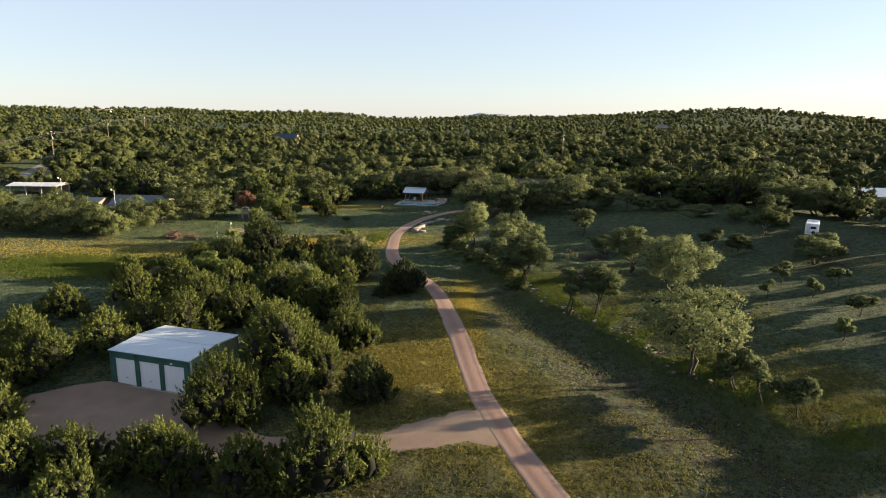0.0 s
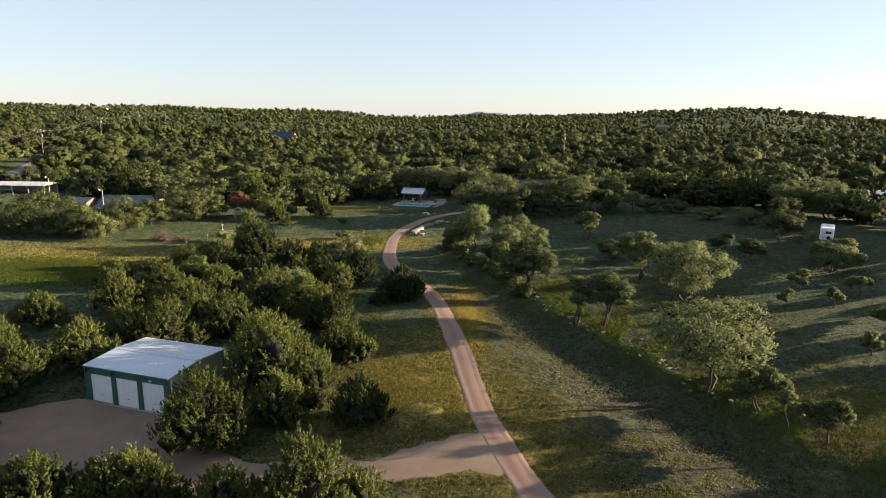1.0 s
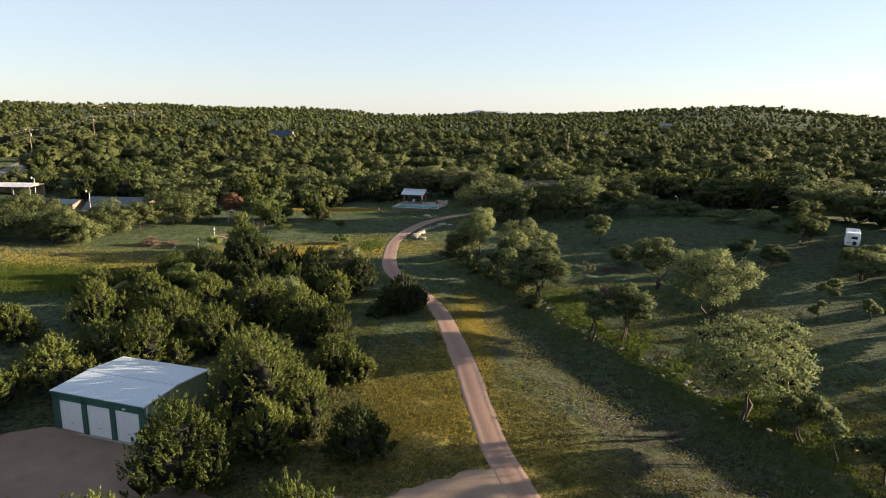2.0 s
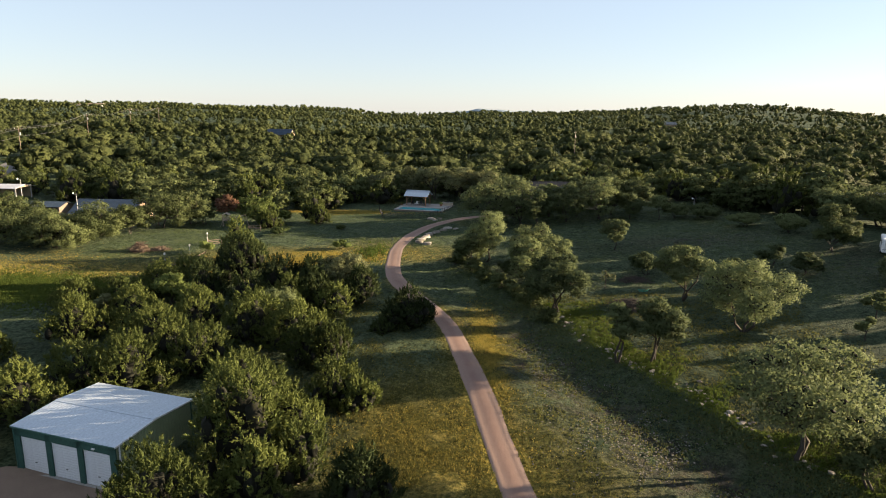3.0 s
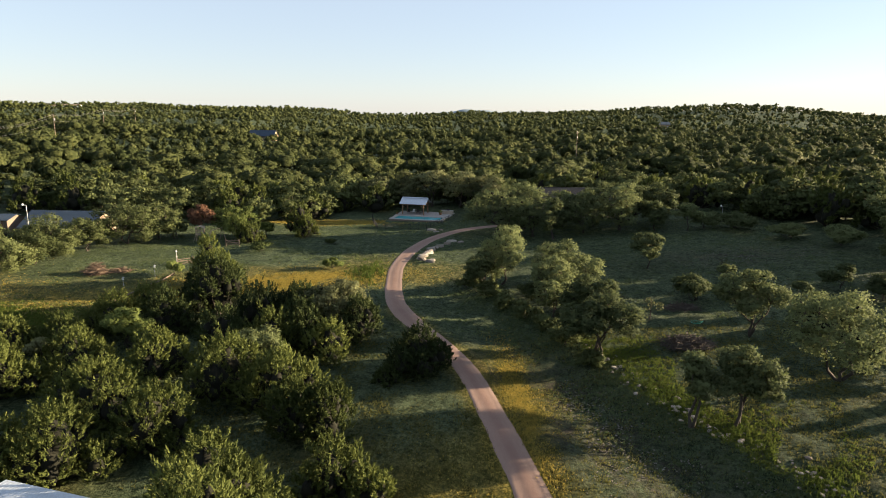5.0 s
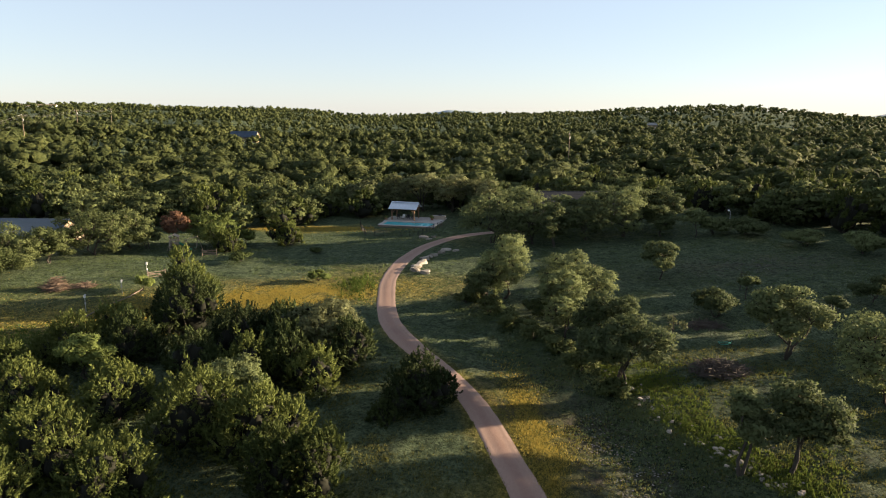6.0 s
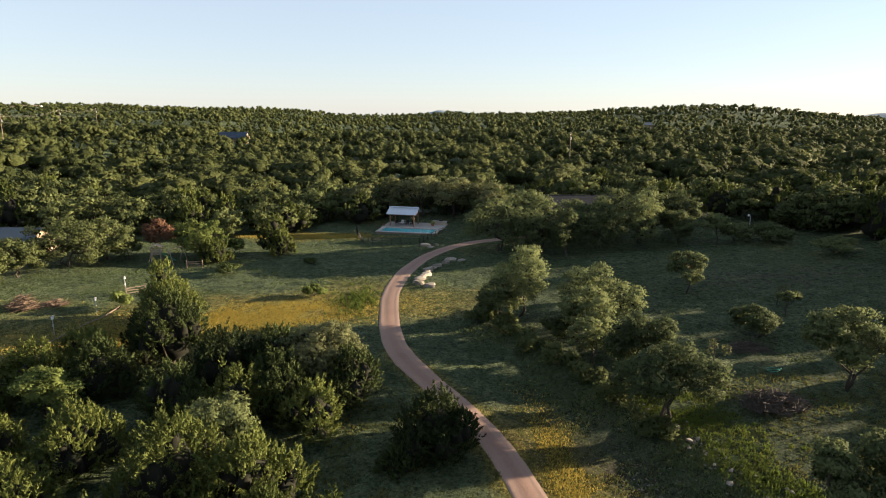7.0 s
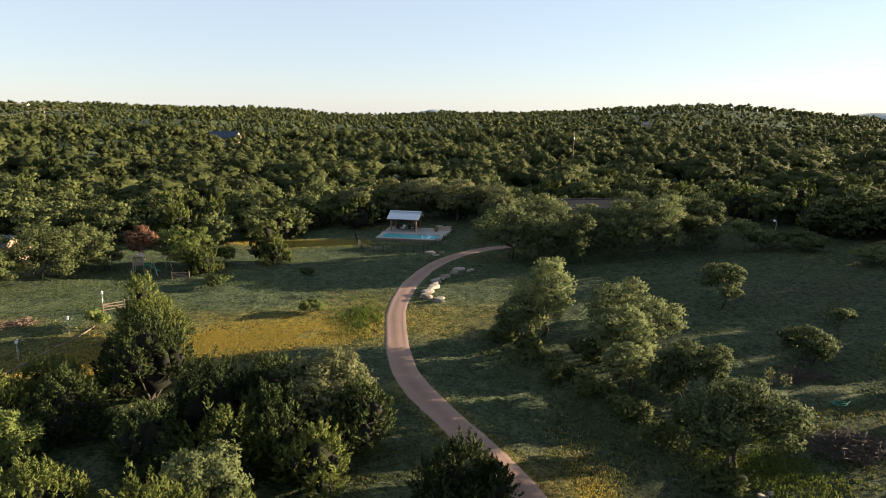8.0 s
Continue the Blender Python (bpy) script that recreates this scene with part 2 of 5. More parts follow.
def rod(bm, a, b, r, r2=None, sides=8):
    a, b = Vector(a), Vector(b)
    q = (b - a).to_track_quat("Z", "Y").to_matrix().to_4x4()
    m = Matrix.Translation((a + b) / 2) @ q
    bmesh.ops.create_cone(bm, cap_ends=True, segments=sides, radius1=r, radius2=r if r2 is None else r2, depth=(b - a).length, matrix=m)
    return bm


def empty(name, x, y, z=None, rz=0.0):
    ob = new(name)
    ob.matrix_world = pose(x, y, gz(x, y) if z is None else z, 0, 0, rz)
    return ob


def attribute(me, name, values):
    at = me.attributes.new(name, "FLOAT", "POINT")
    at.data.foreach_set("value", np.asarray(values, np.float32))


def blob(x, y, cx, cy, rx, ry):
    return np.exp(-(((x - cx) / rx) ** 2 + ((y - cy) / ry) ** 2))


def spline(points, step):
    """Catmull-Rom through rows of (x, y, half width), sampled about every step metres."""
    p = [np.array(q, float) for q in points]
    p = [2 * p[0] - p[1], *p, 2 * p[-1] - p[-2]]
    out = []
    for a, b, c, d in zip(p, p[1:], p[2:], p[3:]):
        n = max(2, int(np.linalg.norm((c - b)[:2]) / step))
        for k in range(n):
            t = k / n
            out.append(0.5 * (2 * b + (c - a) * t + (2 * a - 5 * b + 4 * c - d) * t * t + (3 * b - a - 3 * c + d) * t ** 3))
    return np.array(out + [p[-2]])


DRIVE = [(34, -60, 1.35), (29, -30, 1.35), (23.5, -5, 1.35), (18, 14, 1.35), (13.5, 29, 1.35), (11.4, 36, 1.35), (9.5, 41.7, 1.35), (7.6, 47.9, 1.35), (6.3, 52.5, 1.35), (5.1, 57.9, 1.35), (4.2, 64.4, 1.35), (3.5, 71.5, 1.35), (2.4, 80, 1.3), (1.2, 88, 1.3), (-0.6, 95, 1.3), (-4.2, 103, 1.35), (-6.8, 109.5, 1.4),
         (-7.9, 115, 1.4), (-8.2, 121.5, 1.35), (-8.2, 128, 1.3), (-7.5, 134, 1.3), (-6.2, 140, 1.3), (-4.6, 145, 1.3), (-2.0, 150.8, 1.3), (1.3, 155.8, 1.3), (5.5, 159.5, 1.3), (11, 162, 1.3), (18, 163, 1.3)]
PAD = [(6.0, 52.3, 3.6), (3.4, 52.1, 3.2), (0, 51.2, 2.4), (-4, 50.6, 2.0), (-9, 50.2, 2.2), (-15, 50, 2.4), (-20, 50.6, 3.0), (-24, 53, 5.0), (-28, 55.2, 6.3), (-32, 56.2, 6.6), (-36, 56.8, 5.9), (-39, 56.8, 4.4), (-41, 56.8, 2.4), (-41.8, 56.8, 0.6)]


def gravel_gap(X, Y):
    """How far each spot lies outside the edge of the drive and of the gravel apron."""
    gap = [np.full(X.shape, 1e3), np.full(X.shape, 1e3)]
    for n, line in enumerate((DRIVE, PAD)):
        for x, y, w in spline(line, 0.8):
            gap[n] = np.minimum(gap[n], np.hypot(X - x, Y - y) - w)
    return gap


# ---- ground: one sheet to the horizon ----
far_x = np.cumsum(2.0 * 1.13 ** np.arange(1, 47))
xs = np.concatenate([-150 - far_x[::-1], np.arange(-150, -30, 2.0), np.arange(-30, 46, 0.6), np.arange(46, 151, 2.0), 150 + far_x])
far_y = np.cumsum(2.0 * 1.12 ** np.arange(1, 48))
ys = np.concatenate([-40 - far_y[:36][::-1], np.arange(-40, 34, 2.0), np.arange(34, 150, 0.6), np.arange(150, 231, 1.5), 230 + far_y])
gx, gy = np.meshgrid(xs, ys)
gxf, gyf = gx.ravel(), gy.ravel()
nx, ny = len(xs), len(ys)
ii = (np.arange(ny - 1)[:, None] * nx + np.arange(nx - 1)[None, :]).ravel()
r = np.random.default_rng(33)


def rough(passes):
    """Uneven tussocks: random heights over the grid, smoothed."""
    n = r.normal(0, 1, gx.shape)
    for _ in range(passes):
        n = (n + np.roll(n, 1, 0) + np.roll(n, -1, 0) + np.roll(n, 1, 1) + np.roll(n, -1, 1)) / 5
    return n / n.std()


off_drive, off_pad = gravel_gap(gx, gy)
open_ground = np.clip(np.minimum(off_drive, off_pad) / 1.2, 0, 1) * (gy > 30) * (gy < 152) * (gx > -34) * (gx < 48)
relief = (0.042 * rough(1) + 0.05 * rough(8)) * open_ground
g_ob = raw_part("ground", np.stack([gxf, gyf, ground(gxf, gyf) + relief.ravel()], 1), np.stack([ii, ii + 1, ii + nx + 1, ii + nx], 1), M_GROUND, smooth=True)
tagged(g_ob, "rolling meadow of green and straw-yellow grass with stony patches", "ground", kind="structure")
# dry grass, plus sunlight painted as straw along lit bands and drive edges
DRY_SUNLIT = 0.9 * blob(gxf, gyf, -18, 126, 22, 7) + 0.8 * blob(gxf, gyf, -48, 112, 22, 9) + 1.05 * blob(gxf, gyf, -2, 61, 11, 17) + 0.7 * blob(gxf, gyf, 12, 50, 6, 14) + 0.6 * blob(gxf, gyf, 40, 55, 12, 8) + 0.8 * blob(gxf, gyf, 5, 88, 4, 8) + 0.6 * blob(gxf, gyf, -28, 170, 14, 4) + 0.5 * blob(gxf, gyf, -80, 105, 25, 12)
DRY_SUNLIT = DRY_SUNLIT + (0.8 * np.exp(-np.clip(off_drive, 0, 50) / 0.9) * (gy < 112)).ravel()
BANK_X = np.interp(gyf, (40, 53.5, 58, 67, 77.5, 87, 96), (38, 31.6, 29.4, 25.4, 20.6, 16.6, 14.6))
STONY = 1.1 * np.exp(-((gxf - BANK_X + 9.5) / 5.5) ** 2) * np.clip((gyf - 36) / 10, 0, 1) * np.clip((104 - gyf) / 14, 0, 1) + 0.5 * blob(gxf, gyf, 16, 48, 8, 9) + 0.8 * blob(gxf, gyf, 46, 127, 14, 5) + 0.8 * blob(gxf, gyf, -2, 43, 8, 6) + 0.7 * blob(gxf, gyf, 66, 105, 12, 10) + 0.5 * blob(gxf, gyf, -2, 55.6, 8, 2)
attribute(g_ob.data, "dry", DRY_SUNLIT)
attribute(g_ob.data, "stony", STONY)


def ribbon(name, points, material, label, category, lift=0.05, tracks=True, rag=0.05, step=0.8, cols=11, seed=1):
    rng = np.random.default_rng(seed)
    c = spline(points, step)
    tang = np.gradient(c[:, :2], axis=0)
    tang /= np.linalg.norm(tang, axis=1)[:, None]
    side = np.stack([tang[:, 1], -tang[:, 0]], 1)
    u = np.linspace(-1, 1, cols)
    n = len(c)
    edge_l = np.convolve(rng.normal(0, 1, n + 4), np.ones(5) / 2.6, "valid") * rag
    edge_r = np.convolve(rng.normal(0, 1, n + 4), np.ones(5) / 2.2, "valid") * rag
    off = np.where(u[None, :] < 0, u[None, :] * (c[:, 2] + edge_l)[:, None], u[None, :] * (c[:, 2] + edge_r)[:, None])
    X = c[:, 0][:, None] + side[:, 0][:, None] * off
    Y = c[:, 1][:, None] + side[:, 1][:, None] * off
    rut = 0.03 * (np.exp(-((np.abs(u) - 0.5) / 0.18) ** 2)) if tracks else 0 * u
    Z = ground(X, Y) + lift - rut[None, :] - np.where(np.abs(u) > 0.99, lift + 0.03, 0)[None, :]
    idx = (np.arange(n - 1)[:, None] * cols + np.arange(cols - 1)[None, :]).ravel()
    ob = raw_part(name, np.stack([X.ravel(), Y.ravel(), Z.ravel()], 1), np.stack([idx, idx + 1, idx + cols + 1, idx + cols], 1), material, smooth=True)
    ac = (np.exp(-((np.abs(u) - 0.5) / 0.2) ** 2) * 0.8 + 1.3 * (np.abs(u) > 0.75) if tracks else 0.3 + 0 * u)
    attribute(ob.data, "across", np.tile(ac, n))
    return tagged(ob, label, category, kind="structure")


ribbon("road", DRIVE, M_ROAD, "narrow winding drive of pinkish-brown gravel with two wheel tracks", "driveway", seed=3)
ribbon("pavement", PAD, M_PAD, "pale crushed-limestone apron running from the drive to the garage", "gravel apron", lift=0.035, tracks=False, rag=0.45, cols=15, seed=4)
ribbon("road", [(-142, 150, 3.4), (-131, 172, 3.4), (-127, 192, 3.4), (-131, 212, 3.4), (-139, 232, 3.4), (-152, 262, 3.2)], M_ASPHALT, "pale grey country road at the edge of the woods", "road", lift=0.12, step=3, seed=5)

# far hills on the skyline, the haze put into their blue base colour
def far_hill(name, cx, cy, rx, ry, top, label):
    n = 48
    u, v = np.meshgrid(np.linspace(-1, 1, n), np.linspace(-1, 1, 9))
    z = -30 + (top + 30) * np.clip(1 - u ** 2, 0, 1) ** 0.7 * np.clip(1 - v ** 2, 0, 1) ** 0.5 * (0.9 + 0.06 * np.sin(u * 9 + cx) + 0.04 * np.sin(u * 23))
    idx = (np.arange(8)[:, None] * n + np.arange(n - 1)[None, :]).ravel()
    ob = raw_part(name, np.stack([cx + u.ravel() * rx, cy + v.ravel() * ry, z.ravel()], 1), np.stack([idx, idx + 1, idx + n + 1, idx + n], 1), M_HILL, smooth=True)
    tagged(ob, label, "hill", kind="structure")


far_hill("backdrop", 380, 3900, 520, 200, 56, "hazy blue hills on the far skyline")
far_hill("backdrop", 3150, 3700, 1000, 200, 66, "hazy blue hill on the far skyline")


# ---- trees ----
def facing(rng, pos, normal, hint, length, width, round_):
    """Pointed leaf sprays whose flat side looks along normal and whose tip follows hint; round_ is the crown's own roundness there."""
    n = len(pos)
    normal = normal / (np.linalg.norm(normal, axis=1)[:, None] + 1e-9)
    axis = hint - (hint * normal).sum(1)[:, None] * normal
    axis /= np.linalg.norm(axis, axis=1)[:, None] + 1e-9
    side = np.cross(normal, axis)
    k = rng.uniform(0.6, 1.4, (n, 1))
    a, s = axis * length * k, side * width * k
    v = np.stack([pos - a - s, pos + a, pos - a * 0.6 + s], 1).reshape(-1, 3)
    soft = round_ / (np.linalg.norm(round_, axis=1)[:, None] + 1e-9) + 0.55 * normal
    soft /= np.linalg.norm(soft, axis=1)[:, None] + 1e-9
    return v, np.arange(3 * n).reshape(-1, 3), np.repeat(soft, 3, axis=0)


def core(rng, c, rx, ry, rz, nu=7, nv=5):
    """A lumpy closed body round c: foliage in far crowns, a near-black stand-in for shade inside near ones."""
    u, v = np.meshgrid(np.arange(nu) * 2 * math.pi / nu, np.linspace(-1.45, 1.45, nv))
    k = rng.uniform(0.68, 1.18, u.shape)
    p = np.stack([c[0] + rx * k * np.cos(u) * np.cos(v), c[1] + ry * k * np.sin(u) * np.cos(v), c[2] + rz * k * np.sin(v)], -1).reshape(-1, 3)
    q = [(j * nu + i, j * nu + (i + 1) % nu, (j + 1) * nu + (i + 1) % nu, (j + 1) * nu + i) for j in range(nv - 1) for i in range(nu)]
    return p, np.array(q)


def unit(rng, n):
    v = rng.normal(size=(n, 3))
    return v / np.linalg.norm(v, axis=1)[:, None]


def tube(path, radii, sides=6):
    path = np.asarray(path, float)
    t = np.gradient(path, axis=0)
    t /= np.linalg.norm(t, axis=1)[:, None] + 1e-9
    ref = np.where(np.abs(t[:, 2:3]) > 0.9, np.array([[1.0, 0, 0]]), np.array([[0, 0, 1.0]]))
    a = np.cross(t, ref)
    a /= np.linalg.norm(a, axis=1)[:, None] + 1e-9
    b = np.cross(t, a)
    ang = np.linspace(0, 2 * math.pi, sides, endpoint=False)
    ring = a[:, None, :] * np.cos(ang)[None, :, None] + b[:, None, :] * np.sin(ang)[None, :, None]
    v = (path[:, None, :] + ring * np.asarray(radii)[:, None, None]).reshape(-1, 3)
    q = []
    for i in range(len(path) - 1):
        for j in range(sides):
            k = (j + 1) % sides
            q.append((i * sides + j, i * sides + k, (i + 1) * sides + k, (i + 1) * sides + j))
    return v, np.array(q)


def join(parts):
    vs, qs, n = [], [], 0
    for v, q in parts:
        vs.append(v)
        qs.append(q + n)
        n += len(v)
    return np.concatenate(vs), np.concatenate(qs)


def oak_arrays(rng, h, w, count, leaf=0.13, clumps=20, trunk_h=0.22, stems=1, lean=0.0, gaps=0.92, sides=4, twigs=1, low=0.24):
    """Spreading live oak: bent stems, limbs out to leaf clumps, an uneven lumpy crown with gaps."""
    clumps = int(clumps * 2.4)
    R = w / 2
    cz = h * (0.50 + 0.22 * low)
    masses = 3 + int(w > 5) + int(w > 7) + 2 * int(w > 9)
    k = np.arange(masses)
    th = k * 2 * math.pi / masses + rng.uniform(0, 6.28) + rng.uniform(-0.45, 0.45, masses)
    off = R * np.where(k == 0, rng.uniform(0, 0.25), rng.uniform(0.40, 0.66, masses))
    wide = np.minimum(R * rng.uniform(0.34, 0.56, masses), 1.04 * R - off)
    peak = h * np.where(k == 0, 1.0, rng.uniform(0.66, 0.97, masses))
    foot = h * (low + rng.uniform(-0.03, 0.16, masses))
    deep = np.clip((peak - foot) / 2, 0.25, wide * (1.3 if low < 0.15 else 0.85))
    core_c = np.stack([off * np.cos(th) + lean * R * 0.3, off * np.sin(th), peak - deep], 1)
    semi = np.stack([wide, wide, deep], 1)
    cents, rads, mass_of = np.zeros((0, 3)), np.zeros(0), []
    chance = wide ** 2 / (wide ** 2).sum()
    for _ in range(2200):
        if len(rads) >= clumps:
            break
        m = rng.choice(masses, p=chance)
        d = unit(rng, 1)[0]
        r = rng.uniform(0.08, 0.18) * R + 0.06
        c = core_c[m] + d * (semi[m] - r * 0.5) * rng.uniform(0.2, 1.0) ** 0.36
        if not len(rads) or np.all(np.linalg.norm((cents - c) * np.array([1, 1, 1.4]), axis=1) > gaps * (r + rads)):
            cents, rads = np.vstack([cents, c]), np.append(rads, r)
            mass_of.append(m)
    wood, forks = [], []
    for s in range(stems):
        b = np.array([rng.uniform(-0.25, 0.25), rng.uniform(-0.25, 0.25), -0.15]) * (1 if stems > 1 else 0.2)
        b[2] = -0.2
        f = np.array([lean * R * 0.25 + rng.uniform(-0.2, 0.2) * R * (stems > 1), rng.uniform(-0.15, 0.15) * R, h * trunk_h])
        m = (b + f) / 2 + np.array([rng.uniform(-0.12, 0.12) * R, rng.uniform(-0.12, 0.12) * R, 0])
        r0 = 0.013 * h + 0.03
        wood.append(tube([b, m, f], [r0 * 1.35, r0, r0 * 0.8], 7))
        forks.append(f)
    joints = []
    for c, e in zip(core_c, semi):
        f = forks[int(np.argmin([np.linalg.norm(c[:2] - g[:2]) for g in forks]))]
        end = c - np.array([0, 0, e[2] * 0.35])
        bend = f + (end - f) * 0.5 + rng.normal(size=3) * np.array([0.10, 0.10, 0.05]) * R
        r0 = 0.008 * h + 0.016
        wood.append(tube([f, bend, end], [r0 * 1.2, r0, r0 * 0.7], sides + 1))
        joints.append(end)
    for c, r, m in zip(cents, rads, mass_of):
        a = joints[m]
        mid = a + (c - a) * 0.55 + rng.normal(size=3) * 0.05 * R
        r0 = 0.004 * h + 0.008
        wood.append(tube([a, mid, c], [r0, r0 * 0.8, r0 * 0.3], sides))
        for _ in range(twigs):
            tip = c + unit(rng, 1)[0] * r * 1.1
            wood.append(tube([mid, (mid + tip) / 2 + rng.normal(size=3) * 0.1 * r, tip], [r0 * 0.6, r0 * 0.4, r0 * 0.15], 3))
    weights = np.array(rads) ** 2
    per = np.maximum(8, (weights / weights.sum() * count)).astype(int)
    pos, ax, dirs, hint = [], [], [], []
    for c, r, n in zip(cents, rads, per):
        out = (c - np.array([0, 0, cz * 0.7])) / np.array([R, R, h - cz])
        out /= np.linalg.norm(out) + 1e-9
        d = unit(rng, n) + out * 0.35
        d /= np.linalg.norm(d, axis=1)[:, None]
        lump = 1 + 0.22 * np.sin(d[:, :1] * 5 + c[0] * 3) * np.sin(d[:, 1:2] * 6 + c[1] * 3) + 0.14 * np.sin(d[:, 2:] * 9 + c[2])
        rad = r * rng.uniform(0.1, 1.0, (n, 1)) ** 0.55 * lump * 1.45
        pos.append(c + d * rad * np.array([1.25, 1.25, 0.72]))
        ax.append(d * 0.7 + unit(rng, n) * 0.8 + np.array([0, 0, 0.2]))
        hint.append(unit(rng, n) * 0.6 + d + np.array([0, 0, 0.5]))
        dirs.append(d + 0.3 * out + np.array([0, 0, 0.15]))
    lv = facing(rng, np.concatenate(pos), np.concatenate(ax), np.concatenate(hint), leaf, leaf * 0.8, np.concatenate(dirs))
    # dark bodies in every second clump, painting the crown's shaded gaps
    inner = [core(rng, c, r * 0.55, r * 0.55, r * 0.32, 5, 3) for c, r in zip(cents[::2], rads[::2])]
    return wood, lv, inner


def juniper_arrays(rng, h, w, count, leaf=0.12, lobes=11, low=0.02):
    """Ashe juniper: several stems under a broad crown of overlapping lobes, each set with upright feathery plumes, dark within."""
    R = w / 2
    k = np.arange(lobes)
    ang = k * 2.4 + rng.uniform(0, 6.28) + rng.uniform(-0.4, 0.4, lobes)
    rad = R * np.where(k == 0, 0.0, rng.uniform(0.34, 0.80, lobes))
    size = R * np.where(k == 0, 0.50, rng.uniform(0.19, 0.42, lobes))
    top = h * np.where(k == 0, 1.0, np.clip(1.02 - 0.62 * (rad / R) ** 1.4 + rng.uniform(-0.26, 0.10, lobes), 0.30, 0.98))
    tall = np.minimum(top * 0.46, size * 1.5)
    cen = np.stack([rad * np.cos(ang), rad * np.sin(ang), top - tall - 0.25], 1)
    semi = np.stack([size, size, tall], 1)
    wood = []
    for c in cen:
        b = np.array([rng.uniform(-0.2, 0.2), rng.uniform(-0.2, 0.2), -0.2])
        m = np.array([c[0] * 0.6, c[1] * 0.6, c[2] * 0.45])
        wood.append(tube([b, m, c], [0.016 * h + 0.03, 0.011 * h + 0.02, 0.02], 5))
    per = 26
    want = max(60, int(count / per))
    n = want * 4
    who = rng.choice(lobes, n, p=size ** 2 / (size ** 2).sum())
    d = unit(rng, n)
    d[:, 2] = np.where(d[:, 2] < -0.75, -d[:, 2], d[:, 2])
    base = cen[who] + d * semi[who] * rng.uniform(0.70, 1.04, (n, 1))
    inside = np.zeros(n, bool)
    for q in range(lobes):
        inside |= (who != q) & ((((base - cen[q]) / (semi[q] * 0.86)) ** 2).sum(1) < 1)
    ok = np.flatnonzero(~inside & (base[:, 2] > low * h))[:want]
    base, d = base[ok], d[ok]
    n = len(ok)
    axis = d * 0.62 + np.array([0, 0, 0.72]) + unit(rng, n) * 0.28
    axis /= np.linalg.norm(axis, axis=1)[:, None]
    L = rng.uniform(0.45, 1.1, n) * (0.50 + 0.080 * w) * np.where(rng.random(n) < 0.12, 1.5, 1.0)
    f = rng.uniform(0, 1, (n, per)) ** 0.8
    rnd = unit(rng, n * per).reshape(n, per, 3)
    radial = rnd - (rnd * axis[:, None]).sum(2)[..., None] * axis[:, None]
    radial /= np.linalg.norm(radial, axis=2)[..., None] + 1e-9
    thick = (L[:, None] * 0.30 * (1 - f) ** 0.65 + 0.02) * rng.uniform(0.5, 1.1, (n, per))
    pos = base[:, None] + axis[:, None] * (f * L[:, None])[..., None] + radial * thick[..., None]
    tip = axis[:, None] * 0.8 + radial * 0.55 + 0.25 * unit(rng, n * per).reshape(n, per, 3)
    flat = radial * 0.8 + unit(rng, n * per).reshape(n, per, 3) * 0.7
    soft = radial * 0.85 + d[:, None] * 0.35 + axis[:, None] * 0.25
    lv = facing(rng, pos.reshape(-1, 3), flat.reshape(-1, 3), tip.reshape(-1, 3), leaf * 1.1, leaf * 0.42, soft.reshape(-1, 3))
    # dark bodies in each lobe and the middle, painting the shade within
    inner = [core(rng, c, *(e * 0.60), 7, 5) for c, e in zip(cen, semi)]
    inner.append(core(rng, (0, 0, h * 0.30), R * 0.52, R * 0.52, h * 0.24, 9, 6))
    return wood, lv, inner


def tree(name, arrays, leaf_mat, x, y, rz, label, group="", z=None, bark=None):
    wood, lv, inner = arrays
    t = empty(name, x, y, z, rz)
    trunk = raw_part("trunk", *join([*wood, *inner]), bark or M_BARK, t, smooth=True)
    # the dark shade bodies share the trunk mesh, in a second slot
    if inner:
        trunk.data.materials.append(M_INNER_SHADE)
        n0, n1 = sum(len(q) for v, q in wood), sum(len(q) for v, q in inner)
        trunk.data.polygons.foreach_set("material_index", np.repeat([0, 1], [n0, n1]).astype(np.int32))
    raw_part("crown", lv[0], lv[1], leaf_mat, t, smooth=True, normals=lv[2])
    return tagged(t, label, "tree", group)


SEED = [100]


def rng_next():
    SEED[0] += 1
    return np.random.default_rng(SEED[0])


def oak(x, y, h, w, leaf_mat=None, count=None, label="live oak with a spreading grey-green crown in the grass", **kw):
    r = rng_next()
    near = float(np.clip(1.2 - (max(y - 55, 38) - 38) / 90, 0.45, 1.0))
    n = int((1.7 * count) if count else min(13000, 1200 + 160 * w * w) * near)
    kw.setdefault("leaf", 0.115 / near ** 0.5)
    if near < 0.6:
        kw.update(twigs=0, sides=3)
    return tree("oak_tree", oak_arrays(r, h, w, n, **kw), leaf_mat or M_OAK, x, y, r.uniform(0, 360), label, "oaks")


def juniper(x, y, h, w, leaf_mat=None, count=None, label="dense dark green juniper with upright feathery sprays", **kw):
    r = rng_next()
    h, w = h * 1.12, w * 1.14
    near = float(np.clip(1.2 - (max(y - 55, 38) - 38) / 90, 0.45, 1.0))
    n = int((1.7 * count) if count else min(12500, 1500 + 190 * w * w) * near)
    kw.setdefault("leaf", 0.135 / near ** 0.5)
    return tree("juniper_tree", juniper_arrays(r, h, w, n, **kw), leaf_mat or M_JUN, x, y, r.uniform(0, 360), label, "junipers")


# oaks along the stony bank and in the pasture
oak(27.6, 61.0, 9.4, 12.0, clumps=34, stems=3, trunk_h=0.3, low=0.26, leaf=0.115, label="large many-trunked live oak with an open grey-green crown above weeds")
